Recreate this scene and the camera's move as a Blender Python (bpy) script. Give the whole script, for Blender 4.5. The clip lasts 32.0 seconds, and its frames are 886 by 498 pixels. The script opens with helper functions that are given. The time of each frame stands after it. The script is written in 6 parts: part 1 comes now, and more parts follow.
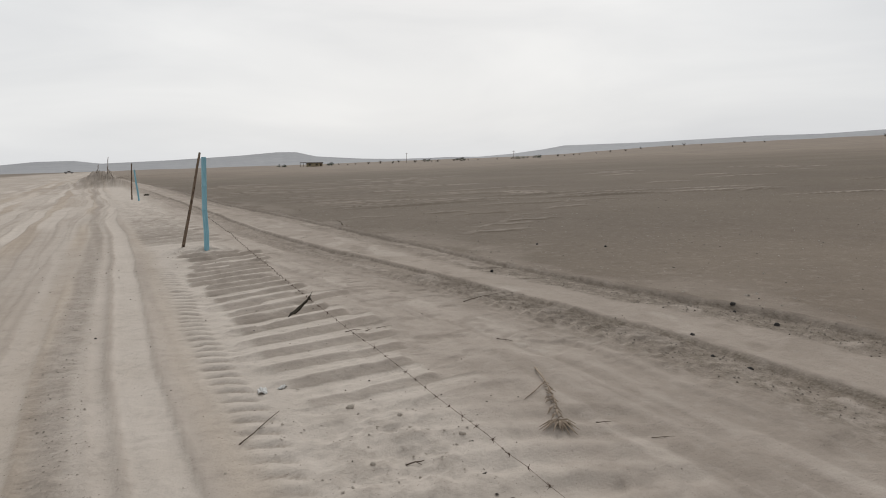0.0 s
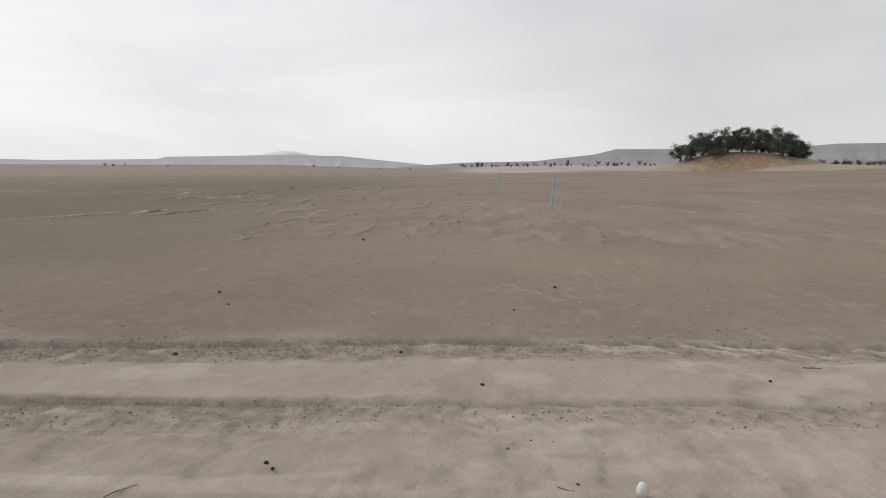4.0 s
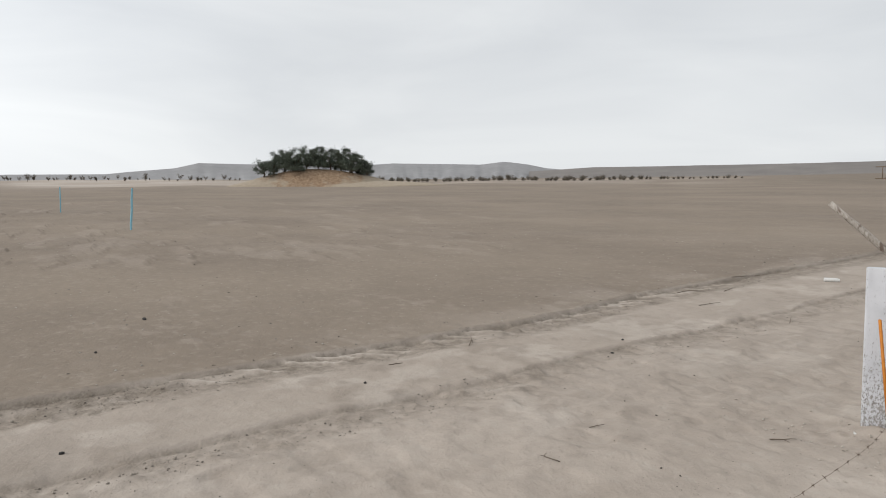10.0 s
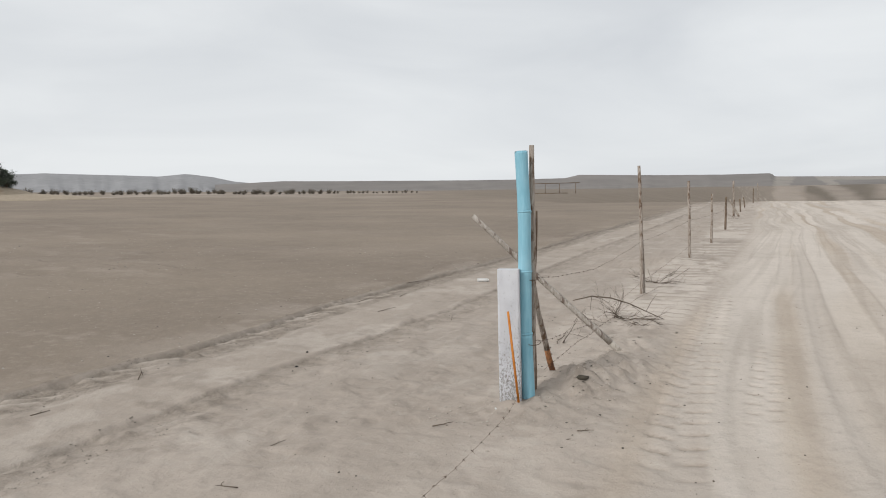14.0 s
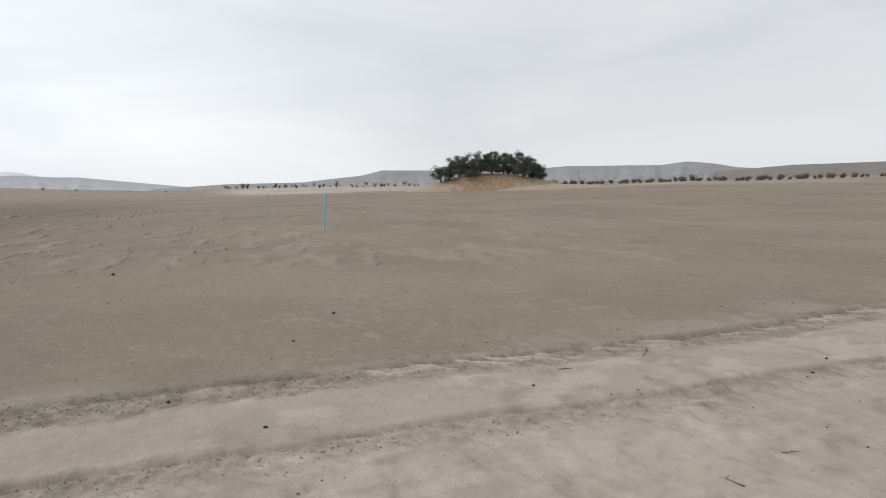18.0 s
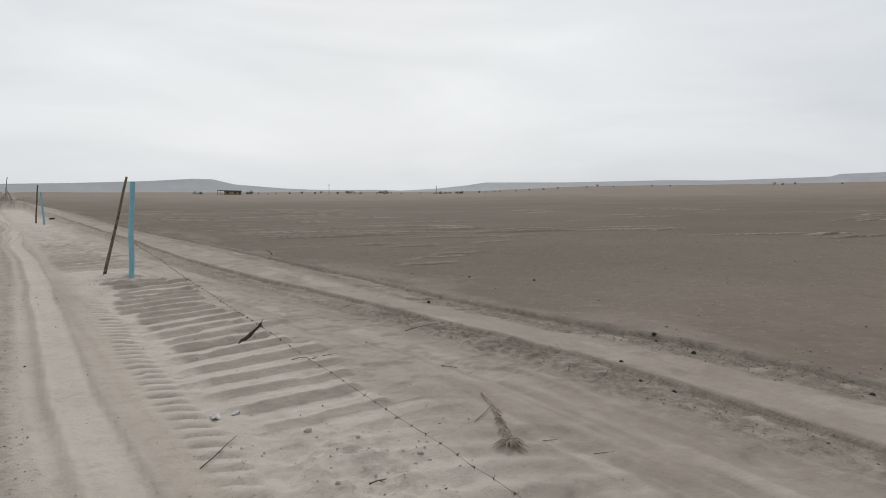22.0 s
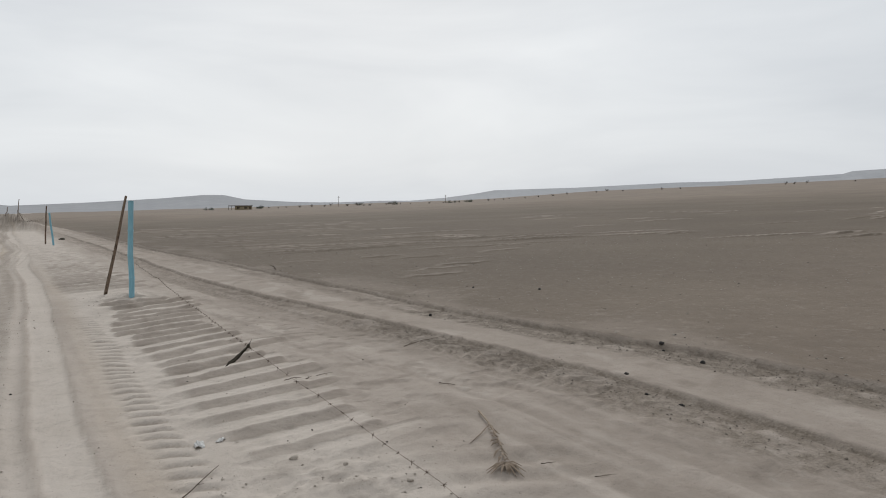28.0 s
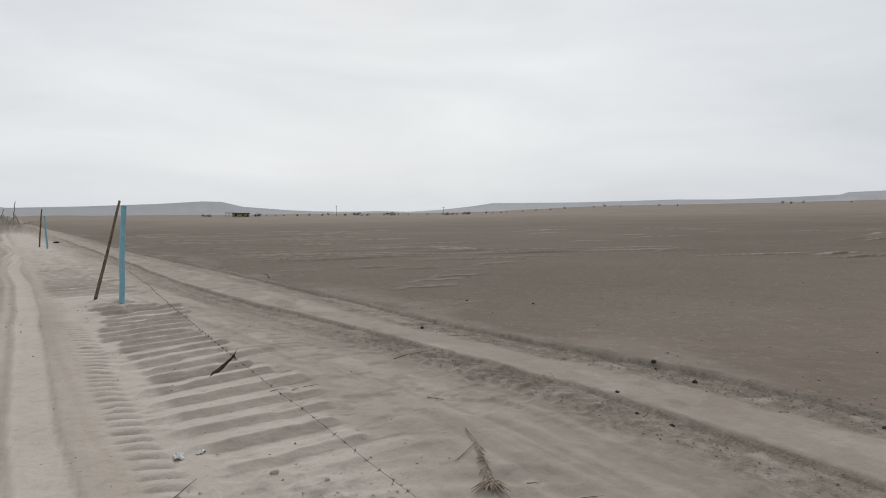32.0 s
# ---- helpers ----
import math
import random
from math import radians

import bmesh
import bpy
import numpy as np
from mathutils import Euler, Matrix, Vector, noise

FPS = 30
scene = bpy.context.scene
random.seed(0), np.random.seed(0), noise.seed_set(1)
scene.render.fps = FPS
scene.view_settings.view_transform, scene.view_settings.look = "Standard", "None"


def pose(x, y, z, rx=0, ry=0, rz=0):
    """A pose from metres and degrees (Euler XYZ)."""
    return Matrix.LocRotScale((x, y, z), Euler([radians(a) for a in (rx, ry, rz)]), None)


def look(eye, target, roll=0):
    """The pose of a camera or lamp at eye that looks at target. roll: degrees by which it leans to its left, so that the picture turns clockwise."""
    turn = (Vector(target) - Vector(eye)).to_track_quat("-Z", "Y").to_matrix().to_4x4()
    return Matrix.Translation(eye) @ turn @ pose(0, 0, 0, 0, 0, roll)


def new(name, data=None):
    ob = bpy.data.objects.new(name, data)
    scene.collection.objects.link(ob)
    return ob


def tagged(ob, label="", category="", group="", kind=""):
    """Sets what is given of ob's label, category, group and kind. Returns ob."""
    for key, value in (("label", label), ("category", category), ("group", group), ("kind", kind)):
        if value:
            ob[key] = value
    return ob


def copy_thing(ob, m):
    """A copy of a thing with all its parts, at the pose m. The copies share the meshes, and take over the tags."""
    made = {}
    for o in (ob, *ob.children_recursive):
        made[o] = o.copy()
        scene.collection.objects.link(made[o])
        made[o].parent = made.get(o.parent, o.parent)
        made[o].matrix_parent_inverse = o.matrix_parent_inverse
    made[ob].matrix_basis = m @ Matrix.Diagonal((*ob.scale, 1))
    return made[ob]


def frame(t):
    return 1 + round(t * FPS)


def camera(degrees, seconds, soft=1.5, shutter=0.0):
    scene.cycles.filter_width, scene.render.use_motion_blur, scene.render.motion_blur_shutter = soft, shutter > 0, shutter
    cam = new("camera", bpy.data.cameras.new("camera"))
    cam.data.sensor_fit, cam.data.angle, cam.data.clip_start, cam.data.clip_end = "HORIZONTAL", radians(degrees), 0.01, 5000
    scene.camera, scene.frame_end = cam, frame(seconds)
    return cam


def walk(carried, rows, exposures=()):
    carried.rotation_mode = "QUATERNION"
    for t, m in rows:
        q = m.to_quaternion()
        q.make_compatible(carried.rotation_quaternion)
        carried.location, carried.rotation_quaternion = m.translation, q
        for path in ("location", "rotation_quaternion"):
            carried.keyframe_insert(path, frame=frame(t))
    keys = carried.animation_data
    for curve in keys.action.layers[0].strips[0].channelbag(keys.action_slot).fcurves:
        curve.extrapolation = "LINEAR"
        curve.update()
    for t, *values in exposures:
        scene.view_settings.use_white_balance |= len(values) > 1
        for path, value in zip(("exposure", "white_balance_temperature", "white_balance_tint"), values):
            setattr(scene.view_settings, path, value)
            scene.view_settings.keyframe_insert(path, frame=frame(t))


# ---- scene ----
# ---- camera ----
cam = camera(71.85, 32.0, 1.0)
# seconds, x, y, z, heading, pitch, lean
PATH = [
    (0.0, 0.045, 0.138, 1.520, 64.39, -8.85, -0.51),
    (0.5, -0.002, 0.209, 1.519, 59.44, -8.66, 0.18),
    (1.0, -0.043, 0.247, 1.518, 56.10, -8.73, 1.17),
    (1.5, -0.050, 0.214, 1.524, 53.74, -7.34, -0.29),
    (2.0, -0.036, 0.188, 1.525, 48.43, -5.96, 1.11),
    (2.5, 0.027, 0.190, 1.508, 37.85, -7.44, 1.60),
    (3.0, 0.065, 0.110, 1.488, 24.22, -7.36, 3.11),
    (3.5, 0.053, -0.032, 1.477, 12.13, -6.13, 1.99),
    (4.0, 0.051, -0.140, 1.475, -0.01, -5.76, 1.52),
    (4.5, 0.054, -0.201, 1.479, -9.21, -5.92, 1.87),
    (6.5, 0.132, -0.075, 1.549, -30.94, -3.71, 1.13),
    (7.0, 0.139, -0.046, 1.544, -28.11, -2.82, 1.75),
    (7.5, 0.132, -0.061, 1.541, -28.59, -3.57, 1.46),
    (8.0, 0.126, -0.092, 1.544, -33.41, -3.36, 0.85),
    (8.5, 0.133, -0.102, 1.542, -36.21, -2.74, 0.94),
    (9.0, 0.144, -0.099, 1.537, -36.68, -3.17, 1.28),
    (9.5, 0.138, -0.089, 1.538, -35.29, -3.11, 1.05),
    (10.0, 0.144, -0.107, 1.541, -37.12, -3.71, 0.54),
    (10.5, 0.148, -0.104, 1.537, -37.76, -3.96, 0.64),
    (11.0, 0.152, -0.086, 1.533, -35.08, -4.29, 0.93),
    (11.5, 0.121, -0.090, 1.537, -35.02, -4.23, -0.61),
    (12.0, 0.142, -0.102, 1.535, -39.95, -3.63, 0.32),
    (12.5, 0.134, -0.095, 1.535, -46.87, -3.62, 0.61),
    (13.0, 0.110, -0.116, 1.542, -54.06, -3.63, -0.15),
    (13.5, 0.087, -0.143, 1.554, -60.30, -2.80, -0.10),
    (14.5, -0.071, -0.216, 1.555, -67.50, -2.45, -0.99),
    (15.5, -0.229, -0.288, 1.556, -66.24, -2.10, -1.89),
    (16.0, -0.219, -0.280, 1.553, -64.52, -2.44, -1.59),
    (16.5, -0.157, -0.249, 1.559, -55.76, -2.52, -1.25),
    (17.0, -0.092, -0.211, 1.552, -44.81, -2.91, -0.86),
    (17.5, 0.019, -0.162, 1.545, -32.53, -3.36, -0.06),
    (18.0, 0.113, -0.105, 1.535, -21.09, -3.49, 0.28),
    (18.5, 0.158, -0.016, 1.536, -7.76, -3.31, 0.90),
    (19.0, 0.138, 0.030, 1.546, 8.74, -2.19, 0.05),
    (19.5, 0.057, -0.042, 1.525, 29.53, -5.30, 2.29),
    (20.0, -0.035, -0.041, 1.532, 40.60, -5.03, 1.58),
    (20.5, -0.106, 0.036, 1.523, 49.46, -5.46, 0.24),
    (21.0, -0.184, 0.054, 1.526, 55.46, -5.28, 0.82),
    (21.5, -0.230, 0.034, 1.531, 57.87, -4.80, 1.26),
    (22.0, -0.266, 0.048, 1.524, 57.00, -5.65, 1.52),
    (22.5, -0.264, 0.054, 1.522, 58.22, -5.51, 0.58),
    (23.0, -0.125, 0.056, 1.533, 60.90, -5.13, -0.76),
    (23.5, -0.044, 0.062, 1.537, 65.25, -3.81, -0.91),
    (24.0, -0.001, 0.053, 1.538, 68.93, -4.32, -1.46),
    (24.5, -0.014, 0.060, 1.531, 65.25, -4.11, 1.14),
    (25.0, -0.094, 0.092, 1.536, 62.93, -3.91, 1.85),
    (25.5, -0.149, 0.104, 1.536, 62.38, -3.50, 1.17),
    (26.0, -0.176, 0.101, 1.533, 59.51, -4.36, 0.57),
    (26.5, -0.205, 0.081, 1.533, 55.92, -3.78, 1.23),
    (28.5, 0.002, 0.129, 1.542, 59.27, -5.19, -0.74),
    (29.0, 0.023, 0.120, 1.540, 60.99, -4.73, -0.37),
    (29.5, 0.032, 0.124, 1.543, 57.92, -5.22, -0.06),
    (30.0, 0.041, 0.104, 1.554, 53.14, -4.86, -0.24),
    (30.5, 0.016, 0.141, 1.543, 58.16, -4.55, -0.05),
    (31.0, -0.006, 0.131, 1.539, 63.38, -4.40, 0.62),
    (31.5, 0.004, 0.129, 1.543, 61.48, -3.97, 1.05),
    (32.0, 0.016, 0.140, 1.545, 57.75, -3.72, 1.13),
]


def camera_row(t, x, y, z, heading, pitch, lean):
    h, p = radians(heading), radians(pitch)
    way = Vector((math.cos(p) * math.cos(h), math.cos(p) * math.sin(h), math.sin(p)))
    eye = Vector((x, y, z))
    return t, look(eye, eye + way, lean)


walk(cam, [camera_row(*row) for row in PATH],
     [(0, -0.25, 6470, 10), (1.5, -0.23, 6470, 10), (2.5, -0.17, 6480, 10.3), (4, -0.03, 6470, 10.3), (6.5, 0.15, 6360, 9), (9, 0.18, 6340, 9), (13, 0.19, 6340, 9), (16, 0.18, 6300, 9), (17.5, 0.17, 6300, 9), (19, 0.01, 6300, 9), (20.5, -0.19, 6300, 9), (24, -0.28, 6260, 9), (32, -0.29, 6260, 9)])

# ---- sky, sun, exposure ----
SUN_AZ, SUN_EL = radians(64), radians(34)
world = bpy.data.worlds.new("overcast_sky")
scene.world = world
world.use_nodes = True
wt = world.node_tree
wt.nodes.clear()


def wnode(kind, **sets):
    n = wt.nodes.new(kind)
    for k, v in sets.items():
        n.inputs[k].default_value = v
    return n


w_sky = wt.nodes.new("ShaderNodeTexSky")
w_sky.sky_type = "NISHITA"
w_sky.sun_disc = False
w_sky.sun_elevation = SUN_EL
w_sky.sun_rotation = radians(90) - SUN_AZ
w_sky.dust_density = 4.0
w_tc = wt.nodes.new("ShaderNodeTexCoord")
w_map = wt.nodes.new("ShaderNodeMapping")
w_map.inputs["Scale"].default_value = (1.0, 1.0, 4.2)
w_map.inputs["Rotation"].default_value = (0.12, 0.05, 0.3)
wt.links.new(w_tc.outputs["Generated"], w_map.inputs["Vector"])
w_n1 = wnode("ShaderNodeTexNoise", Scale=1.7, Detail=5.0, Roughness=0.5, Distortion=0.5)
wt.links.new(w_map.outputs[0], w_n1.inputs["Vector"])
w_ramp = wt.nodes.new("ShaderNodeValToRGB")
w_ramp.color_ramp.elements[0].position, w_ramp.color_ramp.elements[0].color = 0.28, (0.725, 0.738, 0.755, 1)
w_ramp.color_ramp.elements[1].position, w_ramp.color_ramp.elements[1].color = 0.70, (0.91, 0.914, 0.91, 1)
wt.links.new(w_n1.outputs["Fac"], w_ramp.inputs["Fac"])
# brighter cloud towards the hidden sun
w_dot = wt.nodes.new("ShaderNodeVectorMath")
w_dot.operation = "DOT_PRODUCT"
w_dot.inputs[1].default_value = (math.cos(SUN_AZ) * 0.97, math.sin(SUN_AZ) * 0.97, 0.24)
wt.links.new(w_tc.outputs["Generated"], w_dot.inputs[0])
w_glow = wt.nodes.new("ShaderNodeMapRange")
w_glow.interpolation_type = "SMOOTHSTEP"
for k, v in (("From Min", -0.05), ("From Max", 0.85), ("To Min", 0.835), ("To Max", 1.14)):
    w_glow.inputs[k].default_value = v
wt.links.new(w_dot.outputs["Value"], w_glow.inputs["Value"])
w_mul = wt.nodes.new("ShaderNodeVectorMath")
w_mul.operation = "SCALE"
wt.links.new(w_ramp.outputs["Color"], w_mul.inputs[0])
wt.links.new(w_glow.outputs["Result"], w_mul.inputs["Scale"])
w_bg1 = wnode("ShaderNodeBackground", Strength=0.06)
wt.links.new(w_sky.outputs[0], w_bg1.inputs["Color"])
w_bg2 = wnode("ShaderNodeBackground", Strength=1.0)
wt.links.new(w_mul.outputs[0], w_bg2.inputs["Color"])
w_mix = wnode("ShaderNodeMixShader", Fac=0.93)
wt.links.new(w_bg1.outputs[0], w_mix.inputs[1])
wt.links.new(w_bg2.outputs[0], w_mix.inputs[2])
w_out = wt.nodes.new("ShaderNodeOutputWorld")
wt.links.new(w_mix.outputs[0], w_out.inputs["Surface"])

sun = new("sun", bpy.data.lights.new("sun", "SUN"))
sun.data.energy, sun.data.angle, sun.data.color = 1.6, radians(14), (1.0, 0.97, 0.93)
sun.matrix_world = look((math.cos(SUN_AZ) * 50, math.sin(SUN_AZ) * 50, 50 * math.tan(SUN_EL)), (0, 0, 0))
scene.view_settings.exposure = 0.0


# ---- materials ----
class Nodes:
    """A short way to write node materials."""

    def __init__(self, name):
        self.mat = bpy.data.materials.new(name)
        self.mat.use_nodes = True
        self.t = self.mat.node_tree
        self.b = self.t.nodes["Principled BSDF"]
        self.b.inputs["Specular IOR Level"].default_value = 0.25

    def node(self, kind, **sets):
        n = self.t.nodes.new(kind)
        for k, v in sets.items():
            n.inputs[k].default_value = v
        return n

    def link(self, a, b):
        self.t.links.new(a, b)

    def coords(self, scale=(1, 1, 1), which="Object"):
        tc, mp = self.node("ShaderNodeTexCoord"), self.node("ShaderNodeMapping", Scale=scale)
        self.link(tc.outputs[which], mp.inputs["Vector"])
        return mp.outputs[0]

    def noise(self, at, scale, detail=4.0, rough=0.55, twist=0.0):
        n = self.node("ShaderNodeTexNoise", Scale=scale, Detail=detail, Roughness=rough, Distortion=twist)
        self.link(at, n.inputs["Vector"])
        return n.outputs["Fac"]

    def attr(self, name):
        n = self.node("ShaderNodeAttribute")
        n.attribute_name = name
        return n.outputs["Fac"]

    def fit(self, v, a, b, lo=0.0, hi=1.0):
        n = self.node("ShaderNodeMapRange", **{"From Min": a, "From Max": b, "To Min": lo, "To Max": hi})
        self.link(v, n.inputs["Value"])
        return n.outputs["Result"]

    def math(self, op, a, b):
        n = self.node("ShaderNodeMath")
        n.operation = op
        for i, v in enumerate((a, b)):
            if isinstance(v, (int, float)):
                n.inputs[i].default_value = v
            else:
                self.link(v, n.inputs[i])
        return n.outputs[0]

    def mix(self, fac, a, b, how="MIX"):
        n = self.node("ShaderNodeMix")
        n.data_type, n.blend_type = "RGBA", how
        for slot, v in ((0, fac), (6, a), (7, b)):
            if isinstance(v, (int, float)):
                n.inputs[slot].default_value = v
            elif isinstance(v, tuple):
                n.inputs[slot].default_value = (*v, 1)
            else:
                self.link(v, n.inputs[slot])
        return n.outputs[2]

    def bump(self, height, strength, distance, under=None):
        n = self.node("ShaderNodeBump", Strength=strength, Distance=distance)
        self.link(height, n.inputs["Height"])
        if under:
            self.link(under, n.inputs["Normal"])
        return n.outputs[0]

    def done(self, color, rough=0.9, normal=None, metal=0.0):
        if isinstance(color, tuple):
            self.b.inputs["Base Color"].default_value = (*color, 1)
        else:
            self.link(color, self.b.inputs["Base Color"])
        if isinstance(rough, float):
            self.b.inputs["Roughness"].default_value = rough
        else:
            self.link(rough, self.b.inputs["Roughness"])
        self.b.inputs["Metallic"].default_value = metal
        if normal:
            self.link(normal, self.b.inputs["Normal"])
        return self.mat


def ground_material():
    m = Nodes("desert_ground")
    m.b.inputs["Specular IOR Level"].default_value = 0.08
    at = m.coords()
    big = m.noise(at, 0.13, 4.0, 0.55)
    mid = m.noise(at, 1.7, 5.0, 0.6)
    fine = m.noise(at, 38.0, 5.0, 0.75)
    grit = m.noise(at, 150.0, 3.0, 0.8)
    field = m.mix(m.fit(big, 0.35, 0.68), (0.193, 0.156, 0.125), (0.253, 0.207, 0.163))
    field = m.mix(m.fit(mid, 0.35, 0.75, 0.0, 0.5), field, (0.275, 0.227, 0.180))
    sand = m.mix(m.fit(mid, 0.3, 0.7), (0.360, 0.310, 0.266), (0.423, 0.367, 0.318))
    sand = m.mix(m.fit(big, 0.35, 0.7, 0.0, 0.5), sand, (0.408, 0.344, 0.286))
    gravel = m.mix(m.fit(fine, 0.35, 0.65), (0.178, 0.148, 0.118), (0.272, 0.230, 0.187))
    pale = m.mix(m.fit(mid, 0.3, 0.7), (0.530, 0.470, 0.410), (0.590, 0.528, 0.468))
    warm = m.mix(m.fit(mid, 0.3, 0.7), (0.372, 0.281, 0.193), (0.422, 0.329, 0.233))
    field = m.mix(m.attr("stony"), field, (0.126, 0.105, 0.082))
    col = m.mix(m.attr("sand"), field, sand)
    col = m.mix(m.attr("pale"), col, pale)
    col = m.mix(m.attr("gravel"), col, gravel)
    col = m.mix(m.attr("warm"), col, warm)
    # brown sand, and the shade painted on the bars' near faces
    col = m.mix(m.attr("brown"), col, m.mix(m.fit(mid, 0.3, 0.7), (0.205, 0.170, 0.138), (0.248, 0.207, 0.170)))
    col = m.mix(m.fit(grit, 0.30, 0.75, 0.0, 0.15), col, (0.10, 0.09, 0.08))
    col = m.mix(m.fit(fine, 0.62, 0.80, 0.0, 0.35), col, (0.50, 0.46, 0.40))
    crust = m.noise(at, 8.5, 8.0, 0.68)
    col = m.mix(m.fit(crust, 0.52, 0.68, 0.0, 0.22), col, (0.195, 0.175, 0.152))
    col = m.mix(m.fit(crust, 0.46, 0.30, 0.0, 0.22), col, (0.46, 0.425, 0.375))
    speck = m.noise(at, 62.0, 3.0, 0.6)
    col = m.mix(m.fit(speck, 0.665, 0.70, 0.0, 0.5), col, (0.125, 0.105, 0.088))
    lumpy = m.noise(at, 17.0, 6.0, 0.66)
    cells = m.node("ShaderNodeTexVoronoi", Scale=46.0)
    m.link(at, cells.inputs["Vector"])
    lumps = m.math("MULTIPLY", m.fit(cells.outputs["Distance"], 0.0, 0.7, 1.0, 0.0), m.attr("gravel"))
    col = m.mix(m.fit(m.math("MULTIPLY", m.fit(cells.outputs["Distance"], 0.35, 0.75), m.attr("gravel")), 0.0, 1.0, 0.0, 0.26), col, (0.12, 0.10, 0.082))
    n0 = m.bump(lumps, 0.35, 0.012, m.bump(lumpy, 0.30, 0.022, m.bump(crust, 0.32, 0.032)))
    n1 = m.bump(fine, 0.22, 0.02, n0)
    n2 = m.bump(grit, 0.20, 0.006, n1)
    return m.done(col, 0.95, n2)


def plain_material(name, a, b, scale=4.0, rough=0.85, bump=0.4, depth=0.01, stretch=(1, 1, 1), metal=0.0):
    m = Nodes(name)
    at = m.coords(stretch)
    n1, n2 = m.noise(at, scale, 5.0, 0.6), m.noise(at, scale * 7, 4.0, 0.7)
    info = m.node("ShaderNodeObjectInfo")
    col = m.mix(m.fit(n1, 0.3, 0.7), a, b)
    col = m.mix(m.fit(n2, 0.35, 0.75, 0.0, 0.35), col, tuple(0.6 * v for v in a))
    hsv = m.node("ShaderNodeHueSaturation")
    m.link(col, hsv.inputs["Color"])
    m.link(m.fit(info.outputs["Random"], 0, 1, 0.88, 1.12), hsv.inputs["Value"])
    return m.done(hsv.outputs[0], rough, m.bump(n2, bump, depth), metal)


def leaf_material(name, a, b):
    m = Nodes(name)
    geo = m.node("ShaderNodeNewGeometry")
    col = m.mix(geo.outputs["Random Per Island"], a, b)
    at = m.coords()
    col = m.mix(m.fit(m.noise(at, 0.7, 4.0), 0.38, 0.66, 0.0, 0.75), col, tuple(1.5 * v for v in b))
    return m.done(col, 0.7)


def white_paint_material():
    m = Nodes("weathered_white_paint")
    at = m.coords((1, 1, 0.6))
    chips = m.noise(at, 75.0, 7.0, 0.80)
    low = m.node("ShaderNodeSeparateXYZ")
    m.link(m.coords(), low.inputs[0])
    worn = m.math("ADD", chips, m.fit(low.outputs["Z"], 0.0, 0.80, 0.055, -0.10))
    mask = m.fit(worn, 0.50, 0.545)
    paint = m.mix(m.fit(m.noise(at, 5.0), 0.3, 0.7), (0.45, 0.45, 0.47), (0.60, 0.60, 0.62))
    conc = m.mix(m.fit(m.noise(at, 60.0), 0.3, 0.7), (0.19, 0.176, 0.166), (0.31, 0.288, 0.268))
    return m.done(m.mix(mask, paint, conc), 0.85, m.bump(mask, 0.5, -0.004))


def bamboo_material():
    m = Nodes("blue_painted_bamboo")
    at = m.coords((1, 1, 0.12))
    streak, wear = m.noise(at, 60.0, 4.0, 0.6), m.noise(m.coords(), 22.0, 6.0, 0.7)
    col = m.mix(m.fit(streak, 0.3, 0.7), (0.175, 0.385, 0.480), (0.245, 0.465, 0.555))
    col = m.mix(m.fit(m.noise(m.coords(), 3.0), 0.4, 0.7, 0.0, 0.5), col, (0.30, 0.50, 0.58))
    col = m.mix(m.fit(wear, 0.66, 0.74), col, (0.30, 0.27, 0.21))
    return m.done(col, 0.55, m.bump(streak, 0.25, 0.003))


def wood_material(name, a, b, c):
    m = Nodes(name)
    at = m.coords((1, 1, 0.08))
    grain, blot = m.noise(at, 90.0, 5.0, 0.65), m.noise(m.coords((1, 1, 0.35)), 16.0, 6.0, 0.68)
    col = m.mix(m.fit(grain, 0.3, 0.7), a, b)
    col = m.mix(m.fit(blot, 0.50, 0.60), col, c)
    return m.done(col, 0.85, m.bump(grain, 0.6, 0.004))


M_GROUND = ground_material()
# far hills and peak: haze is put into their base colours
M_HILL = plain_material("haze_tinted_hill_sand", (0.335, 0.340, 0.353), (0.385, 0.390, 0.402), 0.012, 0.95, 0.2, 0.5)
M_HAZE = plain_material("haze_tinted_far_rock", (0.72, 0.73, 0.745), (0.75, 0.76, 0.775), 0.01, 0.95, 0.1, 0.5)
M_HILL_NEAR = plain_material("haze_tinted_near_hill_sand", (0.265, 0.260, 0.262), (0.31, 0.305, 0.306), 0.015, 0.95, 0.2, 0.5)


def slope_material():
    """Brown slope with pale sandy tracks that fray out at their sides."""
    m = Nodes("brown_slope_sand")
    at = m.coords()
    pale = m.mix(m.fit(m.noise(at, 0.05), 0.3, 0.7), (0.225, 0.203, 0.180), (0.272, 0.247, 0.218))
    brown = m.mix(m.fit(m.noise(at, 0.02, 5.0, 0.6), 0.3, 0.7), (0.158, 0.144, 0.134), (0.202, 0.184, 0.170))
    where = m.math("ADD", m.attr("track"), m.fit(m.noise(at, 0.035, 5.0, 0.65), 0.25, 0.75, -0.5, 0.5))
    return m.done(m.mix(m.fit(where, 0.30, 0.85), brown, pale), 0.95)


M_SLOPE = slope_material()


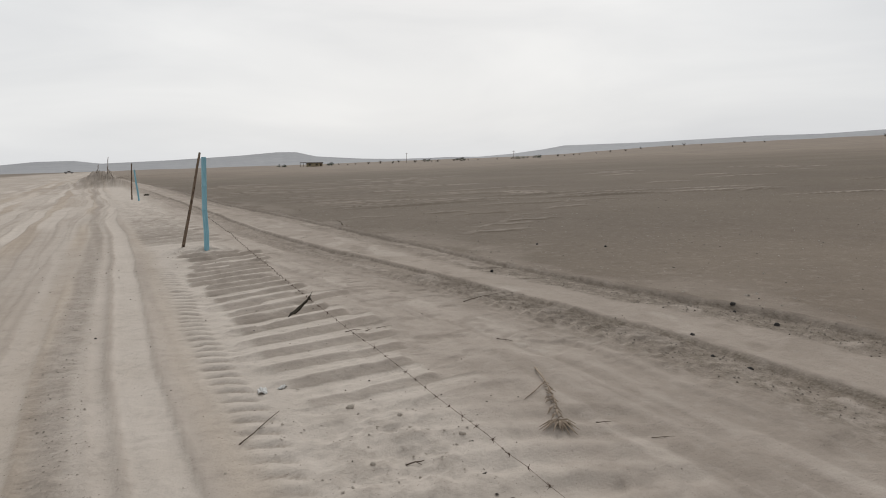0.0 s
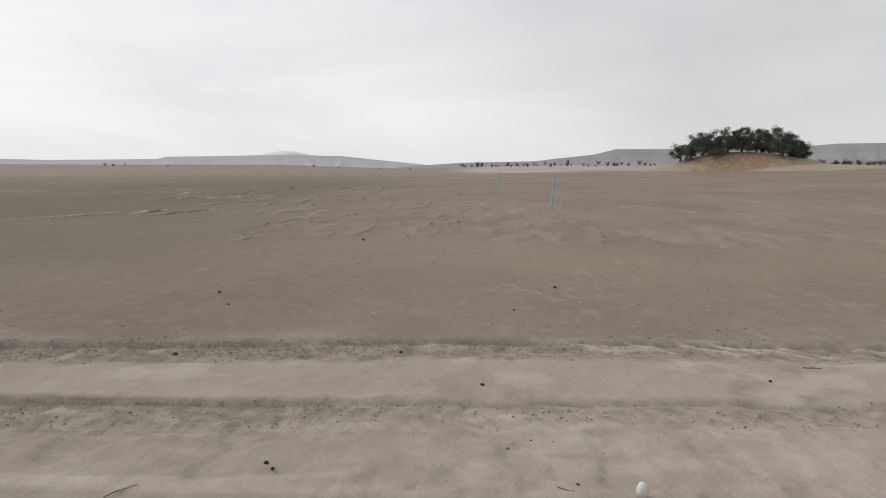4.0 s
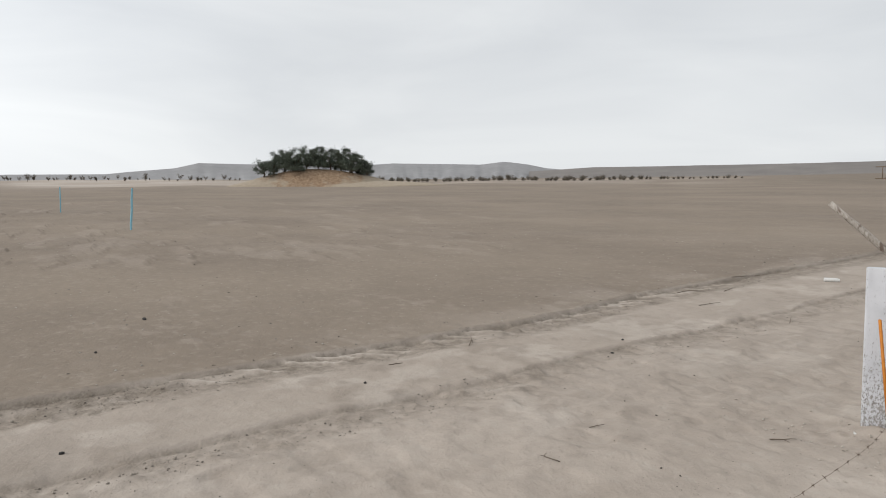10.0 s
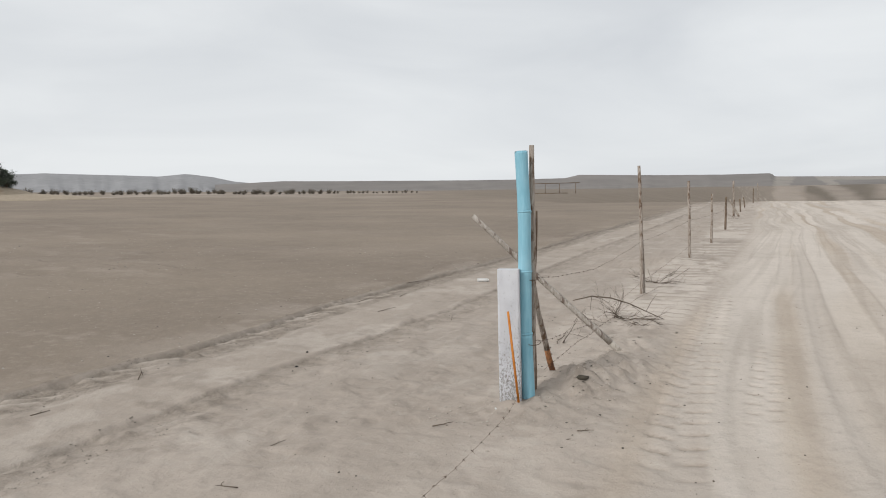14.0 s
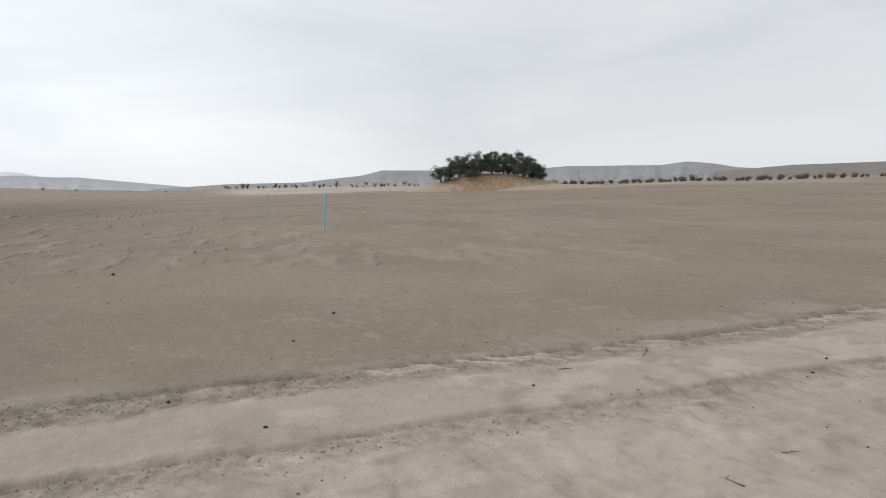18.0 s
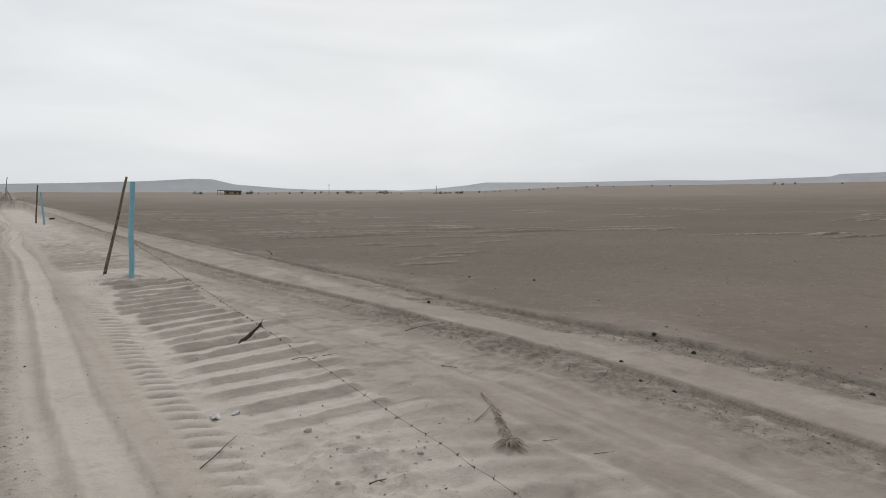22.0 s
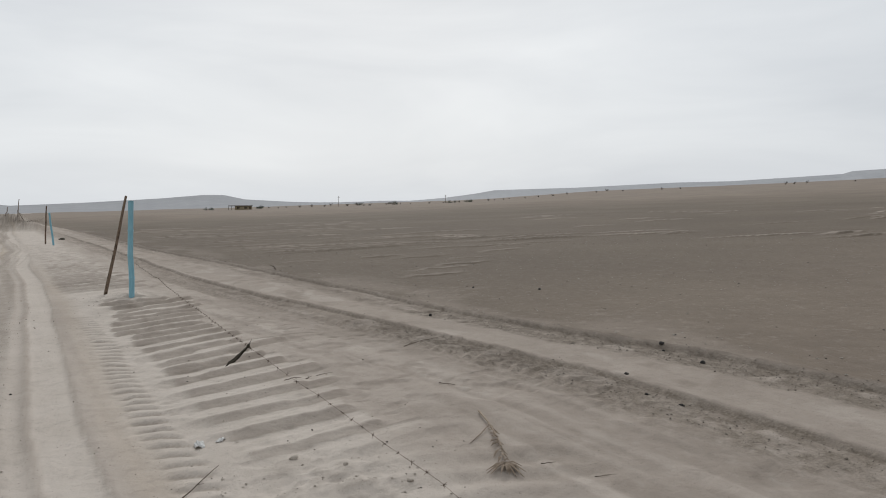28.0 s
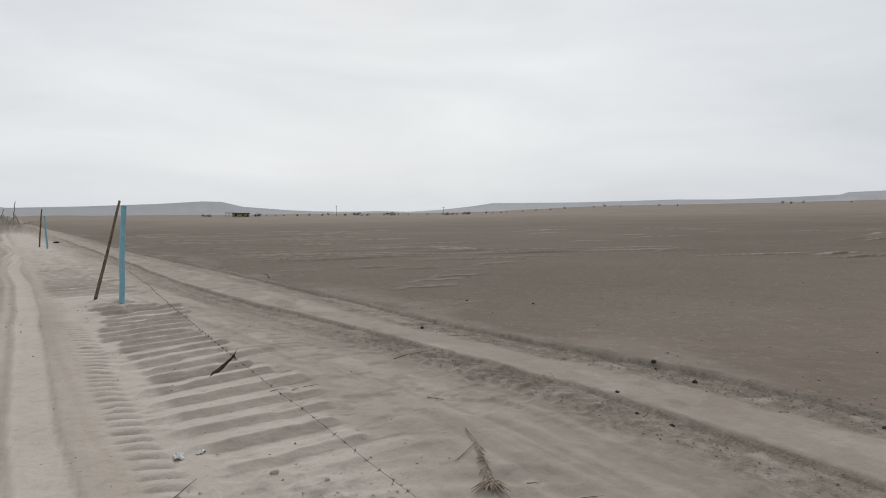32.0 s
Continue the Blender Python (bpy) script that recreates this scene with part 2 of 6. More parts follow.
def mound_material():
    m = Nodes("dune_sand_with_leaf_litter")
    at = m.coords()
    n = m.noise(at, 0.45, 5.0, 0.65)
    sand = m.mix(m.fit(m.noise(at, 1.5), 0.3, 0.7), (0.290, 0.240, 0.180), (0.350, 0.292, 0.222))
    litter = m.mix(m.fit(m.noise(at, 2.2, 5.0, 0.7), 0.35, 0.65), (0.190, 0.122, 0.076), (0.325, 0.232, 0.152))
    where = m.math("ADD", m.attr("litter"), m.fit(n, 0.3, 0.7, -0.35, 0.35))
    return m.done(m.mix(m.fit(where, 0.35, 0.75), sand, litter), 0.95, m.bump(m.noise(at, 3.0), 0.6, 0.15))


M_MOUND = mound_material()
M_WHITE = white_paint_material()
M_BAMBOO = bamboo_material()
M_GREYWOOD = wood_material("weathered_grey_wood", (0.18, 0.135, 0.105), (0.42, 0.38, 0.335), (0.125, 0.08, 0.052))
M_PALEWOOD = wood_material("bleached_pale_wood", (0.22, 0.185, 0.155), (0.47, 0.435, 0.39), (0.14, 0.105, 0.085))
M_TIP = wood_material("bare_pale_wood", (0.33, 0.295, 0.25), (0.46, 0.42, 0.37), (0.25, 0.22, 0.185))
M_RUSTWOOD = wood_material("rust_stained_wood", (0.25, 0.11, 0.05), (0.40, 0.19, 0.085), (0.12, 0.06, 0.035))
M_BROWNWOOD = wood_material("dark_brown_wood", (0.11, 0.078, 0.055), (0.215, 0.158, 0.112), (0.06, 0.042, 0.03))
M_ORANGE = plain_material("orange_painted_wood", (0.50, 0.17, 0.025), (0.62, 0.24, 0.04), 30.0, 0.6, 0.3, 0.002)
M_WIRE = plain_material("rusty_wire", (0.075, 0.05, 0.037), (0.13, 0.085, 0.06), 60.0, 0.7, 0.3, 0.001, metal=0.3)
M_ROCK = plain_material("dark_rock", (0.030, 0.028, 0.027), (0.07, 0.064, 0.06), 25.0, 0.9, 0.8, 0.01)
M_WHITESTONE = plain_material("white_stone", (0.50, 0.485, 0.46), (0.62, 0.60, 0.575), 12.0, 0.6, 0.2, 0.003)
M_CLOD = plain_material("pale_sand_clod", (0.42, 0.37, 0.315), (0.50, 0.445, 0.385), 14.0, 0.95, 0.6, 0.01)
M_TWIG = plain_material("dry_twig", (0.085, 0.065, 0.05), (0.16, 0.125, 0.095), 20.0, 0.9, 0.4, 0.004)
M_FROND = plain_material("dry_palm_frond", (0.20, 0.148, 0.108), (0.40, 0.325, 0.25), 30.0, 0.8, 0.4, 0.003)
M_RAG = plain_material("dark_brown_rag", (0.045, 0.038, 0.029), (0.095, 0.082, 0.062), 30.0, 0.9, 0.5, 0.005)
M_PLASTIC = plain_material("white_plastic", (0.54, 0.53, 0.51), (0.66, 0.65, 0.62), 8.0, 0.4, 0.2, 0.004)
M_LEAF = leaf_material("dark_green_leaves", (0.044, 0.053, 0.040), (0.095, 0.110, 0.083))
M_DRYLEAF = leaf_material("dusty_shrub_leaves", (0.070, 0.060, 0.047), (0.135, 0.115, 0.090))
M_BARK = plain_material("grey_bark", (0.10, 0.075, 0.055), (0.17, 0.13, 0.10), 8.0, 0.95, 0.6, 0.02)
M_YELLOW = plain_material("yellow_cane_wall", (0.36, 0.295, 0.19), (0.45, 0.375, 0.25), 2.0, 0.9, 0.3, 0.02)
M_DARKBOARD = plain_material("dark_roof_board", (0.075, 0.06, 0.05), (0.12, 0.10, 0.085), 2.0, 0.9, 0.3, 0.02)
M_CARPAINT = plain_material("dusty_car_paint", (0.36, 0.35, 0.345), (0.46, 0.45, 0.44), 2.0, 0.5, 0.05, 0.002)
M_TYRE = plain_material("tyre_rubber", (0.025, 0.025, 0.025), (0.045, 0.043, 0.04), 8.0, 0.9, 0.3, 0.004)
M_GLASS = plain_material("dark_car_glass", (0.03, 0.035, 0.04), (0.05, 0.055, 0.06), 2.0, 0.15, 0.0, 0.001)


# ---- building helpers ----
def mesh_from(name, verts, faces, smooth=True):
    me = bpy.data.meshes.new(name)
    me.from_pydata([tuple(v) for v in verts], [], [tuple(f) for f in faces])
    if smooth:
        me.polygons.foreach_set("use_smooth", [True] * len(me.polygons))
    return me


def thing(name, label, category, at=(0, 0, 0), turn=0.0, group="", kind=""):
    ob = new(name)
    ob.empty_display_size = 0.1
    ob.matrix_basis = pose(*at, 0, 0, turn)
    return tagged(ob, label, category, group, kind)


def part(name, bm, material, parent=None, label="", smooth=True):
    """Links a bmesh or a mesh as one mesh object under a thing or a part."""
    if isinstance(bm, bmesh.types.BMesh):
        me = bpy.data.meshes.new(name)
        bm.to_mesh(me)
        bm.free()
        if smooth:
            me.polygons.foreach_set("use_smooth", [True] * len(me.polygons))
    else:
        me = bm
    if not me.materials:
        me.materials.append(material)
    ob = new(name, me)
    if parent:
        ob.parent = parent
    return tagged(ob, label)


def tube(points, radii, sides=8, wobble=0.0, rng=None, bm=None):
    """A closed tapered tube along points."""
    bm = bm or bmesh.new()
    pts = [Vector(p) for p in points]
    rings = []
    side = None
    for i, p in enumerate(pts):
        d = (pts[min(i + 1, len(pts) - 1)] - pts[max(i - 1, 0)]).normalized()
        if side is None:
            side = d.cross(Vector((0.13, 0.31, 0.94)) if abs(d.z) < 0.9 else Vector((1, 0.1, 0))).normalized()
        side = (side - d * side.dot(d)).normalized()
        up = d.cross(side)
        r = radii[i] if isinstance(radii, (list, tuple)) else radii
        ring = []
        for k in range(sides):
            a = 2 * math.pi * k / sides
            rr = r * (1 + (rng.uniform(-wobble, wobble) if rng else 0))
            ring.append(bm.verts.new(p + side * rr * math.cos(a) + up * rr * math.sin(a)))
        rings.append(ring)
    for a, b in zip(rings, rings[1:]):
        for k in range(sides):
            bm.faces.new((a[k], a[(k + 1) % sides], b[(k + 1) % sides], b[k]))
    bm.faces.new(rings[0][::-1])
    bm.faces.new(rings[-1])
    return bm


def box(x0, y0, z0, x1, y1, z1, bevel=0.0, bm=None):
    bm = bm or bmesh.new()
    made = bmesh.ops.create_cube(bm, size=1.0, matrix=Matrix.Translation(((x0 + x1) / 2, (y0 + y1) / 2, (z0 + z1) / 2)) @ Matrix.Diagonal((x1 - x0, y1 - y0, z1 - z0, 1)))
    if bevel:
        edges = list({e for v in made["verts"] for e in v.link_edges})
        bmesh.ops.bevel(bm, geom=edges, offset=bevel, segments=2, affect="EDGES")
    return bm


def rock_mesh(name, sx, sy, sz, rng, rough=0.25, sub=2):
    bm = bmesh.new()
    bmesh.ops.create_icosphere(bm, subdivisions=sub, radius=1.0)
    off = Vector((rng.uniform(0, 50), rng.uniform(0, 50), 0))
    for v in bm.verts:
        k = 1 + rough * noise.noise(v.co * 1.4 + off) + 0.5 * rough * noise.noise(v.co * 3.5 + off)
        v.co = Vector((v.co.x * sx * k, v.co.y * sy * k, max(v.co.z, -0.55) * sz * k))
    me = bpy.data.meshes.new(name)
    bm.to_mesh(me)
    bm.free()
    return me


# ---- lie of the land ----
_table = np.random.RandomState(7).rand(256, 256)


def lattice(x, y, seed=0):
    """Smooth value noise, 0 to 1."""
    x, y = np.asarray(x, float) + seed * 17.31, np.asarray(y, float) + seed * 9.77
    xi, yi = np.floor(x).astype(int), np.floor(y).astype(int)
    fx, fy = x - xi, y - yi
    fx, fy = fx * fx * (3 - 2 * fx), fy * fy * (3 - 2 * fy)
    a, b = _table[xi % 256, yi % 256], _table[(xi + 1) % 256, yi % 256]
    c, d = _table[xi % 256, (yi + 1) % 256], _table[(xi + 1) % 256, (yi + 1) % 256]
    return (a * (1 - fx) + b * fx) * (1 - fy) + (c * (1 - fx) + d * fx) * fy


def layered(x, y, seed=0, octaves=3):
    s, amp, tot = 0.0, 1.0, 0.0
    for k in range(octaves):
        s, tot = s + amp * lattice(x * 2**k, y * 2**k, seed + k), tot + amp
        amp *= 0.5
    return s / tot


def step(a, b, v):
    v = np.clip((v - a) / (b - a), 0, 1)
    return v * v * (3 - 2 * v)


def band(v, a, b, soft):
    return step(a - soft, a + soft, v) * (1 - step(b - soft, b + soft, v))


def base_z(x, y):
    """The plain: flat round the viewer, rising slowly inland and up the coast."""
    x, y = np.asarray(x, float), np.asarray(y, float)
    far = np.maximum(np.hypot(x, y), 1e-6)
    ramp = ((far - 5) + np.sqrt((far - 5) ** 2 + 4)) / 2
    z = ramp * (0.017 + (0.016 * x - 0.035 * y) / far)
    # beyond the crest the road dips before it climbs again
    z = z - 6.0 * step(-74, -112, y) * step(45.0, 4.0, x - np.interp(y, (-400, -93, -55), (-22, -4.5, -1.55))) * (1 - step(-250, -600, y))
    return z


FENCE = np.array([(-400, -22), (-93, -4.5), (-55, -1.55), (-39.5, -0.75), (-27.3, -0.02), (-21, 0.4), (-16, 0.78), (-10.6, 1.24), (-4.8, 1.55), (2, 1.4), (5, 1.12), (11.3, 0.88), (32, -0.5), (61, -2.5), (400, -30)])
FAR_RUT = np.array([(-400, -10), (-44, 3.6), (-25.4, 4.8), (-15.5, 5.2), (-10.8, 5.6), (-8.2, 5.76), (-5.4, 5.58), (-2.4, 5.76), (-0.2, 5.7), (1.8, 5.52), (3.6, 5.34), (4.7, 5.05), (6.2, 4.76), (8.9, 4.38), (14, 3.95), (25, 2.75), (46, 1.3), (400, -27)])
NEAR_RUT = np.array([(-400, -12), (-34, 2.6), (-18.8, 3.5), (-10.7, 3.78), (-8.3, 3.88), (-5.8, 4.1), (-2, 4.22), (-0.2, 4.1), (2.2, 4.05), (3.7, 3.97), (4.9, 3.76), (7, 3.48), (10, 2.85), (14.7, 2.2), (21, 1.85), (46, 0.0), (400, -28)])


def along(line, y):
    return np.interp(y, line[:, 0], line[:, 1])


def ledge_rows():
    """Low ledges that the wind left on the field: x, y, half length, heading, height, width of the tail, paleness."""
    rng = random.Random(12)
    rows = []
    y = 11.0
    while y < 50:
        x = float(along(FAR_RUT, y)) + rng.uniform(0.6, 2.0)
        end = 6.5 + 0.20 * y + rng.uniform(-2, 3)
        while x < end:
            half = rng.uniform(0.8, 2.8) * (1 + y / 60) if y > 16 else rng.uniform(0.5, 1.2)
            if rng.random() < (0.8 if y > 16 else 0.4):
                rows.append((x + half, y + rng.uniform(-0.3, 0.3), half, (-11 if y > 15 else 4) + rng.uniform(-5, 5), rng.uniform(0.04, 0.09) if y > 16 else rng.uniform(0.02, 0.045), rng.uniform(0.3, 0.6), rng.uniform(0.2, 0.7) if y > 16 else rng.uniform(0.1, 0.4)))
            x += half * 2 + rng.uniform(0.1, 1.8)
        y += rng.uniform(0.45, 1.0) * (1 + y / 60)
    for _ in range(34):
        az, d = radians(rng.uniform(16, 50)), rng.uniform(22, 52)
        rows.append((d * math.cos(az), d * math.sin(az), rng.uniform(0.8, 2.6), rng.uniform(-24, -4), rng.uniform(0.04, 0.09), rng.uniform(0.4, 0.9), rng.uniform(0.3, 0.95)))
    for _ in range(300):
        az, d = radians(rng.uniform(-42, 18)), 14.5 + 42 * rng.random() ** 1.5
        rows.append((d * math.cos(az), d * math.sin(az), rng.uniform(0.4, 1.6) * (0.7 + d / 50), rng.uniform(-30, 6), rng.uniform(0.02, 0.055) * (0.7 + d / 45), rng.uniform(0.4, 1.1), rng.uniform(0.0, 0.28)))
    rows += [(13.6, 22.0, 1.6, -55, 0.05, 0.6, 1.0), (13.9, 20.6, 1.2, -50, 0.04, 0.5, 1.0)]
    return np.array(rows)


LEDGES = ledge_rows()


def ledges(x, y):
    """Height and pale crest of the ledges: steep on the side of the road, soft behind."""
    z, pale = np.zeros(np.shape(x)), np.zeros(np.shape(x))
    near = LEDGES
    if x.size < 4:
        near = LEDGES[np.hypot(LEDGES[:, 0] - x.mean(), LEDGES[:, 1] - y.mean()) < 8]
    for k, (fx, fy, half, turn, h, tail, tone) in enumerate(near):
        reach = half + 2.5 * tail
        if x.ndim == 2:
            i0, i1 = np.searchsorted(x[:, 0], (fx - reach, fx + reach))
            j0, j1 = np.searchsorted(y[0], (fy - reach, fy + reach))
            cut = (slice(i0, i1), slice(j0, j1))
            if i0 == i1 or j0 == j1:
                continue
        else:
            cut = np.hypot(x - fx, y - fy) < reach
            if not cut.any():
                continue
        c, s = math.cos(math.radians(turn)), math.sin(math.radians(turn))
        dx, dy = x[cut] - fx, y[cut] - fy
        a, b = (dx * c + dy * s) / half, -dx * s + dy * c
        b = b + 0.10 * np.sin(a * 4 + fx * 7) + 0.05 * np.sin(a * 11 + fy * 5) + 0.12 * a * a
        win = np.clip(1 - a * a, 0, 1) ** 0.7
        face = 0.06 + 0.6 * h
        z[cut] = np.maximum(z[cut], h * win * np.where(b < 0, step(-face, 0, b), np.exp(-np.maximum(b, 0) / tail)))
        pale[cut] = np.maximum(pale[cut], tone * win * band(b, 0.0, 0.45 * tail + 0.05, 0.05))
    return z, pale


def relief(x, y):
    """Height of ruts, bars and ripples over the plain, and the masks of the ground's colours."""
    x, y = np.asarray(x, float), np.asarray(y, float)
    zero = x * 0.0
    dist = np.hypot(x, y)
    az = np.degrees(np.arctan2(y, x))
    u = x - along(FENCE, y)
    wob = 0.10 * (layered(zero + 3, y * 0.6, 3) - 0.5) + 0.02 * (lattice(zero, y * 2.2, 4) - 0.5) + 0.035 * (layered(x * 3, y * 4, 6) - 0.5) * step(2, -1, y)
    df = x - along(FAR_RUT, y) - wob
    dn = x - along(NEAR_RUT, y) - wob * 1.1
    rough = layered(x * 9, y * 9, 21, 3) - 0.5
    coarse = layered(x * 21, y * 21, 27, 2) - 0.5
    scuff = layered(x * 4.3, y * 4.3, 22, 3) - 0.5
    dents = step(0.60, 0.78, lattice(x * 3.3 + 0.7 * scuff, y * 3.3, 23))
    field = step(-0.02, 0.05, df)
    road = 1 - step(-1.25, -0.55, u + 0.25 * (layered(y * 0.4, zero, 41) - 0.5))
    verge = (1 - field) * (1 - road)
    near_here = step(70, 30, np.abs(y))
    z = 0.035 * (layered(x * 0.35, y * 0.35, 11) - 0.5) + 0.014 * (layered(x * 2.2, y * 2.2, 12, 3) - 0.5)
    between = band(df, -1.5, -0.6, 0.12)
    z = z + verge * (1 - 0.7 * between) * ((0.028 - 0.018 * step(0, 2, y)) * scuff - 0.016 * dents + 0.012 * rough) + field * 0.010 * rough
    # the two wheel ruts of a vehicle track
    left_side = step(-0.5, 2.5, y)
    w_far = 0.60 + 0.02 * left_side + 0.16 * (layered(y * 0.5, zero, 5) - 0.5)
    w_near = 0.46 + 0.20 * left_side + 0.16 * (layered(y * 0.5, zero, 8) - 0.5)
    in_f, in_n = np.clip(-df / w_far, 0, 1), np.clip(-dn / w_near, 0, 1)
    floor_f = step(0.0, 0.035, -df) * (1 - step(w_far - 0.16, w_far + 0.16, -df + 0.16 * scuff)) * near_here
    floor_n = step(0.0, 0.035, -dn) * (1 - step(w_near - 0.18, w_near + 0.18, -dn + 0.22 * scuff)) * near_here
    berm_f = np.exp(-((df - 0.05) / 0.045) ** 2) * near_here
    berm_n = np.exp(-((dn - 0.05) / 0.045) ** 2) * near_here
    z = z - 0.044 * floor_f * (1 - 0.7 * in_f) - (0.022 + 0.018 * left_side) * floor_n * (1 - 0.7 * in_n)
    z = z + berm_f * (0.014 + 0.010 * rough) + berm_n * (0.010 + 0.010 * rough)
    z = z + (0.006 * rough + 0.005 * coarse) * (floor_f + floor_n)
    lug = np.sin((y + 0.8 * np.abs(dn + 0.30)) * 2 * math.pi / 0.15) * band(dn, -0.56, -0.05, 0.05) * step(0.35, 0.55, layered(y * 0.35, zero + 2, 29, 2)) * near_here
    lug = lug * (0.3 + 0.7 * step(-0.5, 1.5, y))
    z = z + 0.012 * lug
    # lobes that the tyre pressed into the edge of the far rut
    beat = (y - 1.3 * df + 0.35 * (layered(y * 0.9, zero, 24) - 0.5)) / 0.27
    lobes = band(df, -0.36, -0.02, 0.05) * np.maximum(0, np.sin(beat * 2 * math.pi)) ** 3 * step(-0.4, -2.0, y) * step(-14, -9, y)
    lobes = lobes * step(0.25, 0.75, lattice(np.floor(beat + 0.25) * 1.37, zero, 25))
    odd = step(0.74, 0.88, lattice(x * 3.4, y * 3.0, 26)) * np.clip(band(df, -0.5, 0.0, 0.1) + band(dn, -0.35, 0.02, 0.1), 0, 1) * near_here
    z = z + 0.027 * lobes + 0.014 * odd
    # bars across the strip by the fence
    sw = u
    phase = (y - (0.08 + 0.10 * np.clip(y - 4.5, 0, 2)) * (x - 0.7) + 0.26 * (layered(zero + 1, y * 1.1, 31, 2) - 0.5) + 0.03 * (layered(x * 0.7, y * 0.8, 103) - 0.5)) / 0.37
    bar_no = np.floor(phase)
    fr = phase - bar_no
    cut = 0.36 + 0.18 * (lattice(bar_no * 2.3, zero, 32) - 0.5)
    saw = np.where(fr < cut, fr / cut, (1 - fr) / (1 - cut))
    edge = 0.9 * (lattice(bar_no * 1.7, zero, 33) - 0.5)
    edge2 = 0.35 * (lattice(bar_no * 3.1, zero, 34) - 0.5)
    strength = 0.55 + 0.6 * lattice(bar_no * 0.83 + 5, zero, 37)
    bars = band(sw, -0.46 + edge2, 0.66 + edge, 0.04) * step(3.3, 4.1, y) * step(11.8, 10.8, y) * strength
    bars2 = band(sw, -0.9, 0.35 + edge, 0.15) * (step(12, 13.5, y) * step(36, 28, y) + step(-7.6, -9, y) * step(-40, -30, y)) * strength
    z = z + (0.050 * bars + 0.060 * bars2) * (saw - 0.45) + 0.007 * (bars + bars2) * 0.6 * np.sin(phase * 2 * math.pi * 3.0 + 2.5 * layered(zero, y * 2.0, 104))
    low = band(x, 0.7, 2.5, 0.3) * step(3.8, 2.8, y) * step(-1, 1, y)
    z = z + 0.011 * low * (np.sin((y + 0.35 * x) * 2 * math.pi / 0.27 + 4 * lattice(x * 1.3, y * 1.3, 35))) * step(0.3, 0.7, lattice(x * 1.1, y * 1.1, 38))
    # tyre prints on the road's edge
    tread, prints = zero, zero
    for cx, slope, y0, y1, amp, half in ((0.66, -0.05, 2.0, 9.5, 0.55, 0.11), (0.29, 0.03, -11, -4.0, 1.0, 0.20), (-0.27, 0.07, -7.7, -5.3, 0.9, 0.13), (-0.30, -0.06, -30, -12, 0.8, 0.2), (1.48, -0.41, 8.2, 10.6, 0.8, 0.14)):
        c = x - (cx + slope * (y if y0 > 0 else y + 5)) + 0.05 * (lattice(y * 0.8, zero, 39) - 0.5)
        win = band(c, -half, half, 0.03) * step(y0 - 0.5, y0 + 0.5, y) * step(y1 + 0.5, y1 - 0.5, y)
        if y0 > 0:
            turn = (y + 0.45 * c + 1.8 * c * c) / 0.175
        else:
            turn = (y + 0.30 * np.abs(c)) / 0.26 + 0.5 * (c > 0)
        turn = (turn + 0.25 * lattice(x * 1.2, y * 0.8, 36)) % 1.0
        t1 = 2 * np.where(turn < 0.35, turn / 0.35, (1 - turn) / 0.65) - 1
        gap = (1 - np.exp(-(c / 0.035) ** 2)) if y0 < 0 else 1.0
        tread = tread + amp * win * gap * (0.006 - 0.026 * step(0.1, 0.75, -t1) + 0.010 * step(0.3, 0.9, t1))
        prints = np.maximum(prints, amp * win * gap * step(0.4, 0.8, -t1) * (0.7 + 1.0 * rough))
    z = z + tread
    # the road's long wheel marks
    u = u + 0.9 * (layered(y * 0.15, x * 0.05, 101, 2) - 0.5) * step(5, 16, np.abs(y)) + 0.16 * (layered(y * 0.36, x * 0.2, 102, 2) - 0.5) * step(4, 10, y)
    swerve = 0.8 * (layered(y * 0.07, zero, 42) - 0.5)
    v = u + swerve + 0.22 * np.sin(y * 0.16 + u * 0.5)
    marks = layered(v * 1.3, y * 0.08, 43, 3) - 0.5
    fine_marks = np.abs(layered(v * 5.0, y * 0.14, 47, 2) - 0.5) * 2
    on_road = road * step(-32, -22, u) * step(-125, -108, y)
    z = z + on_road * (0.035 * marks + 0.016 * fine_marks + 0.012 * rough * step(0.45, 0.6, layered(x * 1.1, y * 0.6, 48)))
    wheel, rims, brown, stones = zero, zero, zero, zero
    for k, (c, half, tone) in enumerate(((-1.26, 0.14, 0.9), (-1.52, 0.05, 0.5), (-2.08, 0.12, 0.75), (-2.42, 0.09, 0.5), (-2.80, 0.22, 0.9), (-3.45, 0.16, 1.0), (-3.80, 0.10, 0.7), (-4.40, 0.24, 0.8), (-5.30, 0.28, 1.0), (-6.30, 0.22, 0.8), (-7.20, 0.35, 0.9))):
        cc = u - c + 0.28 * (layered(y * 0.09, zero + k * 0.4, 45, 2) - 0.5) * (1 + 0.25 * k)
        keep = step(0.30, 0.5, layered(y * 0.12, zero + k * 1.7, 46, 2))
        keep = step(0, 2, y) if k < 2 else keep
        w = band(cc, -half, half, 0.018) * keep * on_road
        wheel = np.maximum(wheel, tone * w)
        rims = rims + np.exp(-((np.abs(cc) - half - 0.02) / 0.024) ** 2) * keep * on_road * (0.4 + 0.6 * lattice(x * 4, y * 2.0, 49))
    for c, half in ((-1.98, 0.13), (-3.12, 0.22), (-4.85, 0.3), (-5.9, 0.3), (-0.95, 0.12)):
        cc = u - c + 0.3 * (layered(y * 0.07, zero + c, 75, 2) - 0.5)
        brown = np.maximum(brown, band(cc, -half, half, 0.10) * step(0.36, 0.56, layered(y * 0.10, zero + c, 76, 2)) * on_road)
